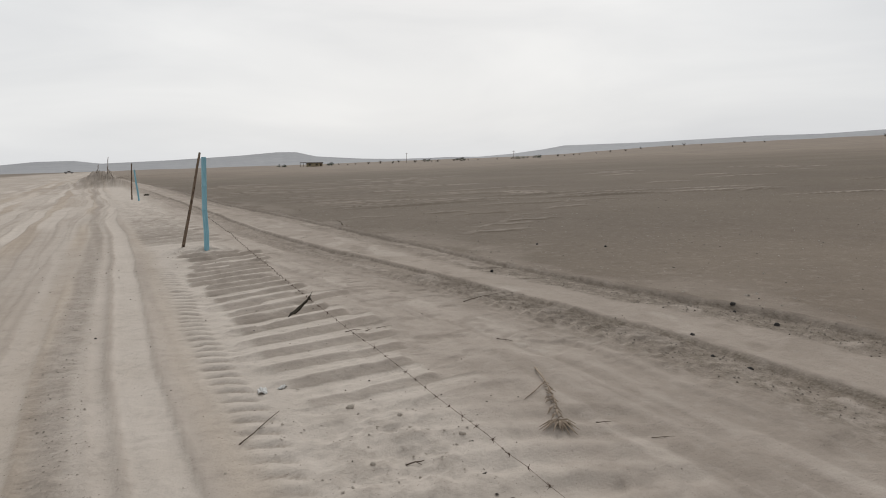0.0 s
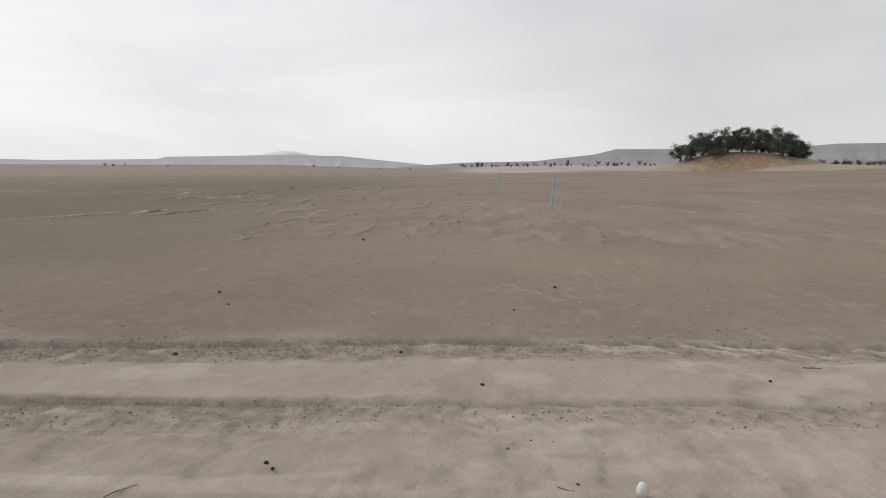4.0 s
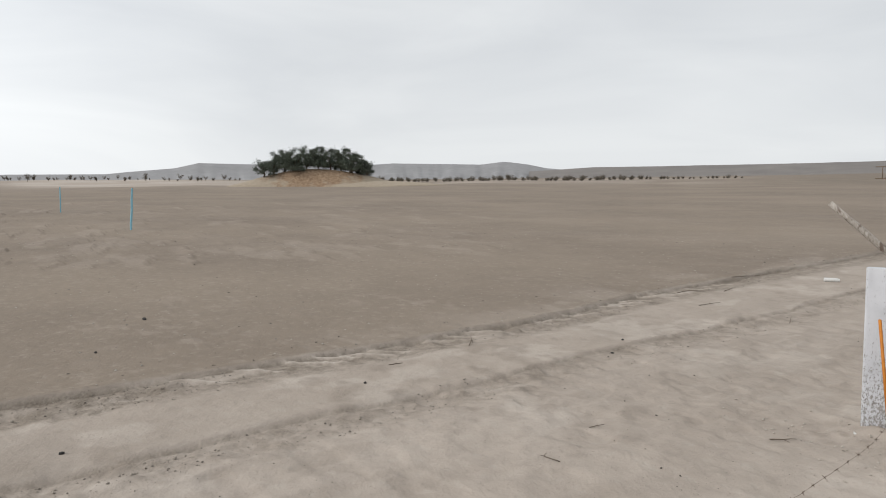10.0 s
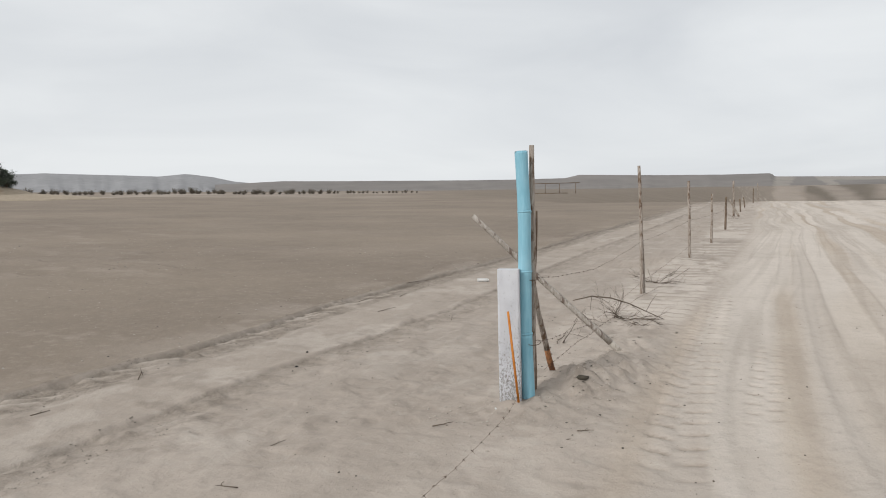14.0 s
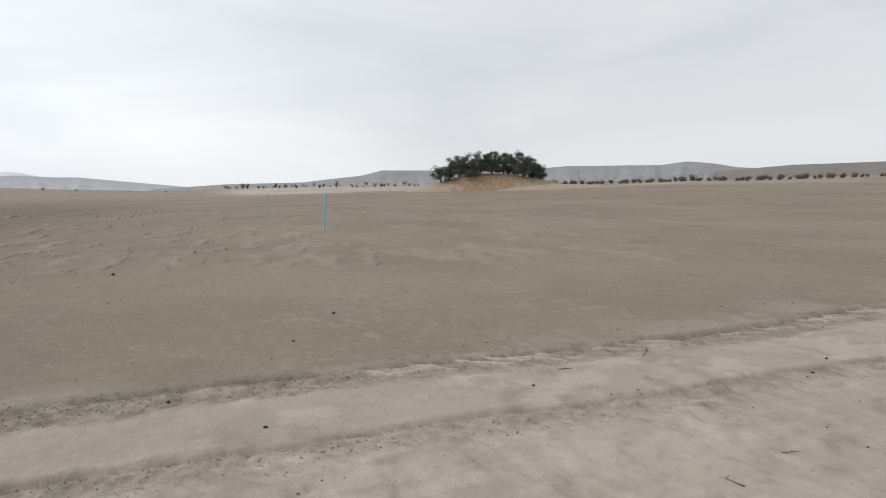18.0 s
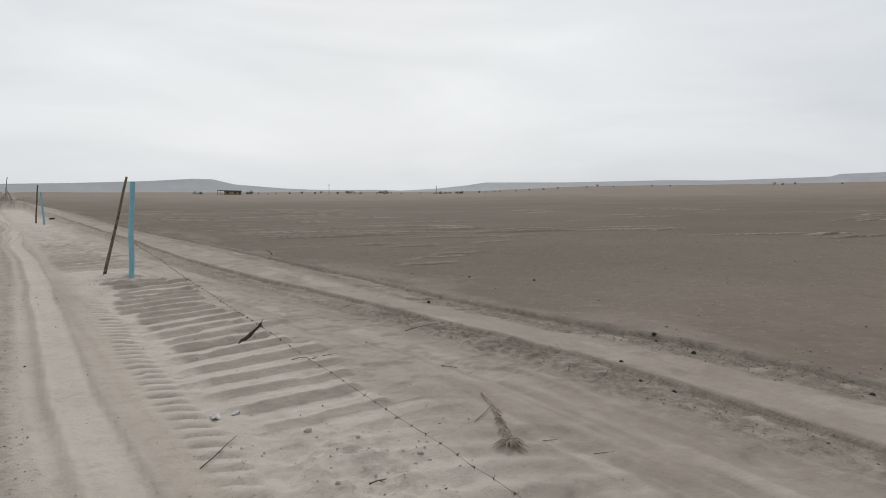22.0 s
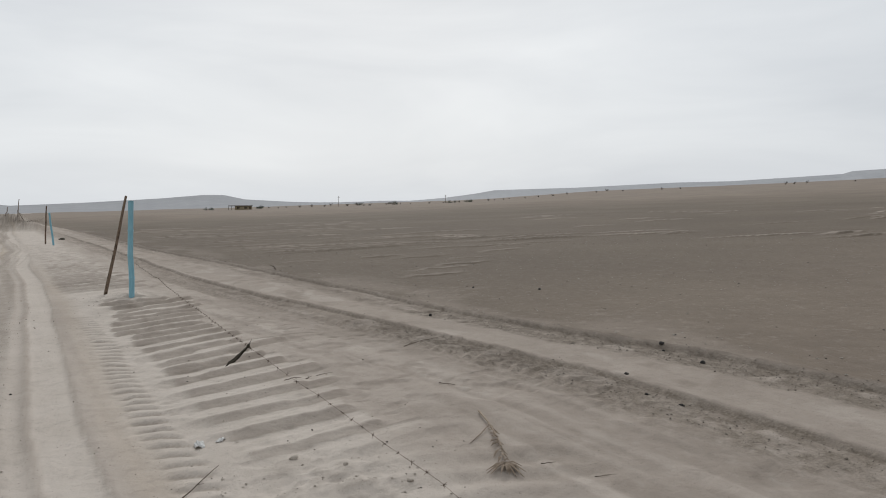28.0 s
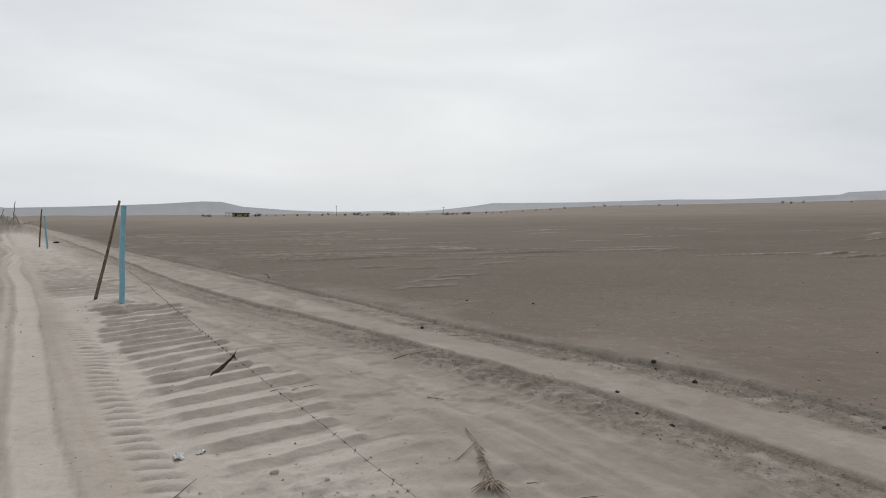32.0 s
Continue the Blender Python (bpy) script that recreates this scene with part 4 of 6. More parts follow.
def thicket_tree(s, r, top, wide, seed):
    """One low spreading tree of the clump on the mound. top: height of the crown over its foot."""
    rng = random.Random(seed)
    p, z = mound_at(np.array([s]), np.array([r]))
    x, y, z = float(p[0, 0]), float(p[0, 1]), float(z[0])
    tree = thing("thicket_tree", "low spreading desert tree with dense dark green crown on the mound", "tree", (x, y, z - 0.1), 0, "trees on the mound")
    part("trunk", tube(limb_points((0, 0, -0.3), (rng.uniform(-0.4, 0.4), 0.2, top * 0.5), 0.2, rng), [0.20, 0.18, 0.15, 0.13, 0.11, 0.08], 8), M_BARK, tree, "twisted grey trunk")
    clumps = []
    n = int(27 * wide * max(top, 2.5) / 7)
    for _ in range(n):
        a, q = rng.uniform(0, 2 * math.pi), rng.random() ** 0.5
        h = (1 - q**2.4) ** 0.6
        cz = top * (0.12 + 0.80 * h * rng.uniform(0.05, 1.0) ** 0.8) + rng.uniform(-0.15, 0.2)
        clumps.append((math.cos(a) * q * wide * 1.25, math.sin(a) * q * wide, max(cz, 0.25), rng.uniform(0.4, 1.0)))
    for i in range(6):
        c = clumps[rng.randrange(n)]
        part("limb", tube(limb_points((0, 0, top * 0.18), (c[0] * 0.9, c[1] * 0.9, c[2]), 0.25, rng), [0.12, 0.1, 0.085, 0.07, 0.05, 0.03], 6), M_BARK, tree)
    part("crown", leaf_mesh("crown", clumps, 190, 0.17, rng, 0.40), M_LEAF, tree, "dark green feathery crown")


for i, (s, el, wide) in enumerate(((-10.2, 4.15, 1.6), (-8.4, 4.65, 2.0), (-6.4, 5.05, 2.3), (-4.2, 5.40, 2.4), (-1.8, 5.52, 2.4), (0.6, 5.42, 2.3), (3.0, 5.62, 2.5), (5.2, 5.52, 2.4), (7.3, 5.25, 2.2), (9.2, 4.75, 1.8), (10.6, 4.15, 1.4), (-5.0, 4.6, 2.2), (7.0, 4.7, 2.2))):
    r = (-1.5, 0.5, 1.0, -0.6, 0.8, 1.6, 0.4, 1.2, -0.4, 0.6, 0.2, -1.6, -1.4)[i]
    foot = float(mound_at(np.array([s]), np.array([r]))[1][0])
    thicket_tree(s * 0.92, r, max(1.3, EYE_Z + (MOUND_D + r) * math.tan(radians(el + 0.30)) - foot), wide, 100 + i)


# ---- rows of young trees on the plain ----
def desert_shrub(seed, height):
    rng = random.Random(seed)
    shrub = thing("desert_shrub", "rounded dusty grey-brown desert shrub in a row", "shrub", (0, 0, -50), 0, "rows of desert shrubs")
    part("trunk", tube(limb_points((0, 0, -0.3), (0, 0, height * 0.2), 0.03, rng, 3), [0.12, 0.11, 0.10, 0.08], 6), M_BARK, shrub)
    clumps = []
    for k in range(9):
        a, q = rng.uniform(0, 6.28), height * rng.uniform(0.15, 0.62)
        tip = (math.cos(a) * q, math.sin(a) * q, height * rng.uniform(0.35, 0.9) * (1 - 0.35 * q / height))
        if k < 5:
            part("branch", tube(limb_points((0, 0, height * 0.12), tip, 0.1, rng, 4), [0.07, 0.06, 0.045, 0.035, 0.02], 5), M_BARK, shrub)
        for f in (0.45, 0.75, 1.0):
            clumps.append((tip[0] * f, tip[1] * f, 0.15 + tip[2] * f, height * 0.24))
    part("crown", leaf_mesh("crown", clumps, 22, 0.30, rng), M_DRYLEAF, shrub, "dense dusty crown")
    return shrub


def young_tree(seed, height):
    rng = random.Random(seed)
    tree = thing("young_tree", "small dry desert tree with forked branches and dusty leaves", "tree", (0, 0, -50), 0, "rows of young trees")
    fork = height * rng.uniform(0.15, 0.35)
    part("trunk", tube(limb_points((0, 0, -0.3), (rng.uniform(-0.1, 0.1), 0, fork), 0.04, rng, 3), [0.11, 0.10, 0.09, 0.08], 6), M_BARK, tree)
    clumps = []
    for k in range(rng.randint(4, 6)):
        a, q = rng.uniform(0, 6.28), height * rng.uniform(0.2, 0.5)
        tip = (math.cos(a) * q, math.sin(a) * q, height * rng.uniform(0.65, 1.0))
        part("branch", tube(limb_points((0, 0, fork), tip, 0.12, rng, 4), [0.07, 0.06, 0.045, 0.035, 0.02], 5), M_BARK, tree)
        for f in (0.3, 0.55, 0.8, 1.0):
            clumps.append((tip[0] * f, tip[1] * f, fork + (tip[2] - fork) * f, height * 0.19))
    part("crown", leaf_mesh("crown", clumps, 16, 0.30, rng), M_DRYLEAF, tree, "thin dusty crown")
    return tree


def put_young_trees():
    trees = [young_tree(200 + k, h) for k, h in enumerate((3.2, 2.6, 3.6, 2.2))]
    shrubs = [desert_shrub(220 + k, h) for k, h in enumerate((2.6, 3.0, 2.2, 2.8))]
    rng = random.Random(5)
    spots = []
    for az in np.arange(-31.2, -63.0, -0.42):
        spots.append((az + rng.uniform(-0.3, 0.3), rng.uniform(280, 315), rng.uniform(0.55, 1.0) * (1.0 if az > -55 else 0.65), 1))
    for az in np.arange(-33, -50.0, -1.3):
        spots.append((az + rng.uniform(-0.6, 0.6), rng.uniform(330, 380), rng.uniform(0.7, 1.0), 1))
    for az in np.arange(-1.2, -18.5, -0.40):
        spots.append((az + rng.uniform(-0.5, 0.5), rng.uniform(262, 315), rng.uniform(0.35, 0.80), 0))
    for az in (27.4, 28.3, 28.9, 24.2, 12.0, 10.2, 9.8, 6.0, 3.2, 36.9, 38.4, 41.7, 43.1, 44.0, 46.6, 47.9, 49.2, 50.4, 51.9, 52.4, 53.2, 53.8, 56.5, 58.0, 59.3, 61.1, 62.0, 62.6, 63.3, 64.8, 66.0, 66.9, 68.4, 69.0, 70.1, 71.2, 72.4, 73.1, 73.9):
        spots.append((az, rng.uniform(300, 345), rng.uniform(0.28, 0.55), 0))
    unused = set(trees + shrubs)
    for i, (az, d, s, low) in enumerate(spots):
        x, y = at_polar(az, d)
        m = pose(x, y, ground_z(x, y) - 0.1, 0, 0, rng.uniform(0, 360)) @ Matrix.Diagonal((s * rng.uniform(0.85, 1.25), s, s * rng.uniform(0.9, 1.1) * (1.25 if low else 1.0), 1))
        src = (shrubs if low else trees)[i % 4]
        if src in unused:
            unused.discard(src)
            src.matrix_basis = m
        else:
            src_scale = src.scale.copy()
            src.scale = (1, 1, 1)
            copy_thing(src, m)
            src.scale = src_scale


put_young_trees()


def low_bush(az, d, w, h, seed):
    rng = random.Random(seed)
    x, y = at_polar(az, d)
    ob = thing("low_bush", "low dark rounded bush on the plain", "bush", (x, y, ground_z(x, y)), 0, "low bushes on the horizon")
    part("stem", tube(limb_points((0, 0, -0.2), (0, 0, h * 0.5), 0.1, rng, 3), [0.12, 0.1, 0.08, 0.05], 6), M_BARK, ob)
    cl = [(rng.uniform(-w, w), rng.uniform(-w, w) * 0.6, rng.uniform(0.2, h) * 0.8, 0.7) for _ in range(14)]
    part("crown", leaf_mesh("crown", cl, 20, 0.4, rng), M_LEAF, ob)


for i, (az, w, h) in enumerate(((62.7, 2.2, 2.2), (65.4, 4.0, 1.6), (57.3, 3.2, 1.3), (55.6, 2.6, 1.4), (79.0, 2.0, 1.2), (74.7, 1.5, 1.4))):
    low_bush(az, 320, w, h, 300 + i)


# ---- far buildings ----
def cane_shack():
    x, y = at_polar(76.3, 300)
    a = 76.3 - 90
    z = ground_z(x, y) - 0.1
    ob = thing("cane_shack", "low flat-roofed shack of yellow cane with a shaded porch", "shack", (x, y, z), a)
    part("wall", box(-2.6, -2.2, -1.0, 4.9, 2.2, 1.75, 0.03), M_YELLOW, ob, "yellow cane wall")
    part("roof", box(-5.6, -2.8, 1.75, 5.3, 2.6, 2.0, 0.03), M_DARKBOARD, ob, "dark flat roof")
    for k, px in enumerate((-5.4, -4.0)):
        part("porch_post", tube([(px, -2.5, -1.0), (px, -2.5, 1.85)], 0.09, 8), M_DARKBOARD, ob)
    for k, px in enumerate((-1.6, 1.6)):
        part("window", box(px, -2.26, 0.6, px + 1.1, -2.14, 1.3, 0.02), M_DARKBOARD, ob, "dark window opening")
    part("door", box(3.7, -2.26, -1.0, 4.5, -2.14, 1.4, 0.02), M_BROWNWOOD, ob, "brown plank door")


cane_shack()


def utility_pole(az, d, h):
    x, y = at_polar(az, d)
    ob = thing("utility_pole", "thin wooden utility pole on the horizon", "pole", (x, y, ground_z(x, y)), az - 90, "utility poles")
    part("pole", tube([(0, 0, -0.5), (0, 0, h)], [0.11, 0.08], 8), M_BROWNWOOD, ob)
    part("crossarm", box(-0.7, -0.06, h - 0.7, 0.7, 0.06, h - 0.58, 0.01), M_BROWNWOOD, ob)


utility_pole(67.7, 340, 5.6)
utility_pole(57.8, 340, 4.6)


def open_shelter():
    """A bare frame of poles on the plain."""
    x, y = at_polar(-74.8, 170)
    ob = thing("pole_frame", "bare rectangular frame of dark wooden poles on the plain", "shelter frame", (x, y, ground_z(x, y)), -74.8 + 90)
    for k, px in enumerate((6.6, 3.6, -0.2, -4.0, -8.3)):
        part("post", tube([(px, 0, -0.4), (px, 0, 2.75)], 0.085, 8), M_BROWNWOOD, ob)
    part("top_rail", tube([(7.9, 0, 2.75), (0, 0, 2.8), (-9.4, 0, 2.86)], 0.10, 8), M_BROWNWOOD, ob)
    part("bottom_rail", tube([(7.9, 0, 0.12), (0, 0, 0.1), (-6.2, 0, 0.12)], 0.09, 8), M_BROWNWOOD, ob)


open_shelter()


def pickup():
    x, y = at_polar(95.6, 470)
    ob = thing("pickup_truck", "dusty grey pickup parked by the far road", "truck", (x, y, ground_z(x, y)), 20)
    bm = box(-2.6, -0.85, 0.45, 2.6, 0.85, 1.05, 0.12)
    part("body", bm, M_CARPAINT, ob)
    cab = box(-0.9, -0.78, 1.0, 1.2, 0.78, 1.72, 0.05)
    for v in cab.verts:
        if v.co.z > 1.4:
            v.co.x = v.co.x * 0.72 + 0.02
            v.co.y *= 0.9
    part("cab", cab, M_CARPAINT, ob)
    for sgn in (-1, 1):
        part("side_window", box(-0.55, sgn * 0.76 - 0.02, 1.2, 0.8, sgn * 0.76 + 0.02, 1.58, 0.01), M_GLASS, ob, "dark window")
    part("bed_rail", box(-2.55, -0.84, 1.03, -0.95, 0.84, 1.14, 0.03), M_CARPAINT, ob)
    for sx in (-1.65, 1.7):
        for sy in (-0.8, 0.8):
            wheel = part("wheel", tube([(sx, sy - 0.11, 0.36), (sx, sy + 0.11, 0.36)], 0.36, 16), M_TYRE, ob)
            part("rim", tube([(sx, sy - 0.115, 0.36), (sx, sy + 0.115, 0.36)], 0.2, 12), M_CARPAINT, wheel)


pickup()


# ---- posts by the fence ----
def lean_pole(name, label, foot, top, r0, r1, material, seed, category="post", group="", bend=0.015, stub=0.25, split=None):
    """A thin, slightly crooked pole set in the sand. split: (height share, material) of a stained lower piece."""
    rng = random.Random(seed)
    foot, top = Vector(foot), Vector(top)
    d = (top - foot).normalized()
    ob = thing(name, label, category, foot, 0, group)
    bow = Vector((rng.uniform(-1, 1), rng.uniform(-1, 1), 0)) * bend
    kink = Vector((rng.uniform(-1, 1), rng.uniform(-1, 1), 0)) * bend * 0.5
    pts = [(top - foot) * (i / 12) + bow * math.sin(math.pi * i / 12) + kink * math.sin(3 * math.pi * i / 12) for i in range(13)]
    pts = [-d * stub] + pts
    rad = [r0 * 1.02] + [r0 + (r1 - r0) * i / 12 + rng.uniform(-0.04, 0.04) * r0 for i in range(13)]
    if split:
        k = max(2, int(round(13 * split[0])))
        part("stained_foot", tube(pts[: k + 1], rad[: k + 1], 10, 0.05, rng), split[1], ob, split[2])
        part("pole", tube(pts[k:], rad[k:], 10, 0.05, rng), material, ob)
    else:
        part("pole", tube(pts, rad, 10, 0.05, rng), material, ob)
    for i in range(3):
        q = pts[rng.randrange(3, 11)]
        a = rng.uniform(0, 6.28)
        out = Vector((math.cos(a), math.sin(a), 0.5)) * (r0 * 1.25)
        part("knot", tube([q, q + out], [r0 * 0.5, r0 * 0.28], 6), material, ob)
    return ob


def bamboo_post(name, label, foot, top, r, nodes, seed, group="blue bamboo posts"):
    """A thick painted cane: swollen rings at its nodes, hollow at the top."""
    rng = random.Random(seed)
    foot, top = Vector(foot), Vector(top)
    ob = thing(name, label, "post", foot, 0, group)
    axis_v = top - foot
    L = axis_v.length
    d = axis_v.normalized()
    cuts = [0.0] + list(nodes) + [1.0]
    off = [Vector((rng.uniform(-1, 1), rng.uniform(-1, 1), 0)) * r * 0.30 for _ in cuts]
    off[0] = off[-1] = Vector((0, 0, 0))
    for i in range(len(cuts) - 1):
        a, b = d * (cuts[i] * L) + off[i], d * (cuts[i + 1] * L) + off[i + 1]
        if i == 0:
            a = a - d * 0.3
        last = i == len(cuts) - 2
        pts = [a, a.lerp(b, 0.04), a.lerp(b, 0.3), a.lerp(b, 0.7), a.lerp(b, 0.96), b]
        rr = r * (1.0 - 0.08 * cuts[i])
        rad = [rr * 1.03, rr * 0.985, rr * 0.96, rr * 0.96, rr * 0.975, rr * 1.02 if not last else rr * 0.97]
        bm = tube(pts, rad, 20)
        if last:
            bm.faces.ensure_lookup_table()
            cap = bm.faces[-1]
            bmesh.ops.inset_region(bm, faces=[cap], thickness=r * 0.16)
            bmesh.ops.translate(bm, verts=list(cap.verts), vec=-d * 0.015)
        part("culm", bm, M_BAMBOO, ob)
        if not last:
            part("node_ring", tube([b - d * 0.009, b - d * 0.003, b + d * 0.003, b + d * 0.009], [rr * 1.0, rr * 1.07, rr * 1.07, rr * 1.0], 20), M_BAMBOO, ob)
    return ob


def concrete_post():
    """The short white post: a tapered square shaft, chipped edges."""
    ob = thing("concrete_post", "short square concrete post with peeling white paint", "post", (1.585, -4.895, 0.02), 0)
    bm = bmesh.new()
    rows = 24
    rings = []
    rng = random.Random(4)
    left, back = Vector((0.97, 0.22, 0)).normalized(), Vector((0.22, -0.97, 0)).normalized()
    for i in range(rows + 1):
        f = i / rows
        z = -0.25 + f * 1.400
        w, dpt = 0.088 - 0.001 * f, 0.065 - 0.002 * f
        cen = Vector((0.004, 0.001, 0)) + Vector((0.018, 0.005, 0)) * f
        ring = []
        for sx, sy in ((-1, -1), (-0.86, -1.0), (0.86, -1.0), (1, -1), (1, -0.86), (1, 0.86), (1, 1), (0.86, 1), (-0.86, 1), (-1, 1), (-1, 0.86), (-1, -0.86)):
            corner = abs(sx) == 1 and abs(sy) == 1
            k = 0.955 - (rng.random() ** 3 * 0.08 if corner else 0)
            ring.append(bm.verts.new(cen + left * sx * w * (k if corner else 1) + back * sy * dpt * (k if corner else 1) + Vector((0, 0, z))))
        rings.append(ring)
    for a, b in zip(rings, rings[1:]):
        for k in range(12):
            bm.faces.new((a[k], a[(k + 1) % 12], b[(k + 1) % 12], b[k]))
    bm.faces.new(rings[0][::-1])
    top = bm.faces.new(rings[-1])
    bmesh.ops.inset_region(bm, faces=[top], thickness=0.012)
    bmesh.ops.translate(bm, verts=list(top.verts), vec=(0, 0, 0.008))
    part("shaft", bm, M_WHITE, ob, smooth=False)


concrete_post()
bamboo_post("bamboo_post", "thick bamboo post painted light blue beside the concrete post", (1.47, -4.995, 0.05), (1.524, -4.972, 2.13), 0.058, (0.285, 0.53, 0.765), 11)
lean_pole("wooden_stake", "tall weathered grey stake tied behind the blue bamboo", (1.485, -5.12, 0.03), (1.474, -5.10, 2.19), 0.027, 0.022, M_GREYWOOD, 21, bend=0.02)
lean_pole("thin_stake", "thin split brown stake behind the bamboo", (1.47, -5.175, 0.05), (1.452, -5.165, 1.65), 0.014, 0.008, M_BROWNWOOD, 22, bend=0.02)
lean_pole("brace_stick", "short leaning brace with a rust-stained foot", (1.435, -5.70, 0.12), (1.49, -5.22, 1.00), 0.028, 0.022, M_GREYWOOD, 23, "brace", split=(0.42, M_RUSTWOOD, "rust-stained foot"))
lean_pole("diagonal_pole", "long grey pole leaning across the blue post", (0.985, -6.82, 0.15), (2.47, -6.28, 1.63), 0.034, 0.025, M_PALEWOOD, 24, "brace", bend=0.025, stub=0.05, split=(0.12, M_TIP, "bleached pale foot"))


def orange_stick():
    ob = thing("orange_stick", "thin orange painted lath leaning on the white post", "stick", (1.484, -4.752, 0.135))
    bm = box(-0.009, -0.005, 0.0, 0.009, 0.005, 0.725, 0.002)
    m = Matrix.Rotation(radians(6.4), 4, Vector((-0.2, 1, 0)).normalized()) @ Matrix.Rotation(radians(12), 4, "Z")
    bmesh.ops.transform(bm, matrix=m, verts=bm.verts)
    part("lath", bm, M_ORANGE, ob)


orange_stick()


def tie_ring(x, y, z, r):
    ob = thing("wire_tie", "turn of rusty wire round the bamboo and stake", "wire", (x, y, z))
    pts = [(r * 1.0 * math.cos(a), r * 1.35 * math.sin(a), 0.006 * math.sin(2 * a)) for a in np.linspace(0, 2 * math.pi, 25)]
    part("loop", tube(pts, 0.003, 6), M_WIRE, ob)


tie_ring(1.475, -5.05, 1.09, 0.075)
tie_ring(1.465, -5.05, 0.56, 0.075)

G_STAKES = "wooden fence stakes"
STAKES = [
    ("tall grey wooden stake of the wire fence", (1.27, -10.88, 0.30), (1.32, -10.87, 2.48), 0.034, 0.026, M_GREYWOOD, 31),
    ("thin grey stick tied to a fence stake", (1.235, -10.93, 0.30), (1.305, -10.93, 1.86), 0.022, 0.012, M_GREYWOOD, 32),
    ("tall pale wooden stake of the wire fence", (0.77, -16.25, 0.60), (0.81, -16.25, 2.52), 0.038, 0.03, M_GREYWOOD, 33),
    ("slim weathered stake of the wire fence", (0.37, -21.08, 0.86), (0.36, -21.08, 2.38), 0.040, 0.030, M_GREYWOOD, 34),
    ("dark slim stake of the wire fence", (-0.04, -27.4, 1.15), (-0.06, -27.48, 2.50), 0.042, 0.034, M_BROWNWOOD, 35),
]
FAR_STAKES = [
    ("tall pale stake beside the road", (-0.50, -39.4, 1.75), (-0.47, -39.3, 3.82), 0.06, 0.05, M_GREYWOOD, 36),
    ("leaning grey stake beside the road", (-0.78, -39.2, 1.75), (-0.27, -39.1, 2.75), 0.06, 0.05, M_GREYWOOD, 37),
    ("far short stake beside the road", (-1.0, -46.0, 2.1), (-0.95, -46.0, 3.0), 0.045, 0.04, M_BROWNWOOD, 38),
    ("far short stake beside the road", (-1.5, -55.0, 2.55), (-1.4, -55.0, 3.4), 0.045, 0.04, M_BROWNWOOD, 39),
    ("far slim stake beside the road", (-2.6, -68.0, 3.2), (-2.6, -68.0, 4.7), 0.05, 0.04, M_BROWNWOOD, 40),
    ("far pale stake beside the road", (-3.6, -80.0, 3.8), (-3.5, -80.0, 5.8), 0.06, 0.05, M_GREYWOOD, 41),
    ("dark brown stick leaning towards the blue post", (0.53, 11.88, -0.08), (0.95, 12.38, 1.58), 0.028, 0.021, M_BROWNWOOD, 42),
    ("slim dark stake farther along the road", (-0.70, 33.2, -0.50), (-0.58, 33.13, 1.20), 0.034, 0.026, M_BROWNWOOD, 43),
]
for label, foot, top, r0, r1, mat, seed in STAKES + FAR_STAKES:
    foot = (foot[0], foot[1], min(foot[2], ground_z(foot[0], foot[1])))
    lean_pole("fence_stake", label, foot, top, r0, r1, mat, seed, "post", G_STAKES, bend=0.012)
bamboo_post("bamboo_post", "light blue bamboo post standing in a small heap of sand", (0.87, 11.26, -0.11), (0.925, 11.26, 1.50), 0.044, (0.22, 0.45, 0.7), 12)
bamboo_post("bamboo_post", "leaning light blue bamboo post far along the road", (-0.38, 31.75, -0.52), (-0.47, 31.83, 0.92), 0.040, (0.3, 0.65), 13)
bamboo_post("bamboo_post", "lone pale blue bamboo post out on the field", (23.3, -4.22, 0.62), (23.3, -4.28, 2.16), 0.036, (0.25, 0.5, 0.75), 14)
bamboo_post("bamboo_post", "faded blue bamboo post far out on the field", (37.0, -3.4, 1.1), (37.0, -3.4, 2.5), 0.030, (0.3, 0.6), 15)


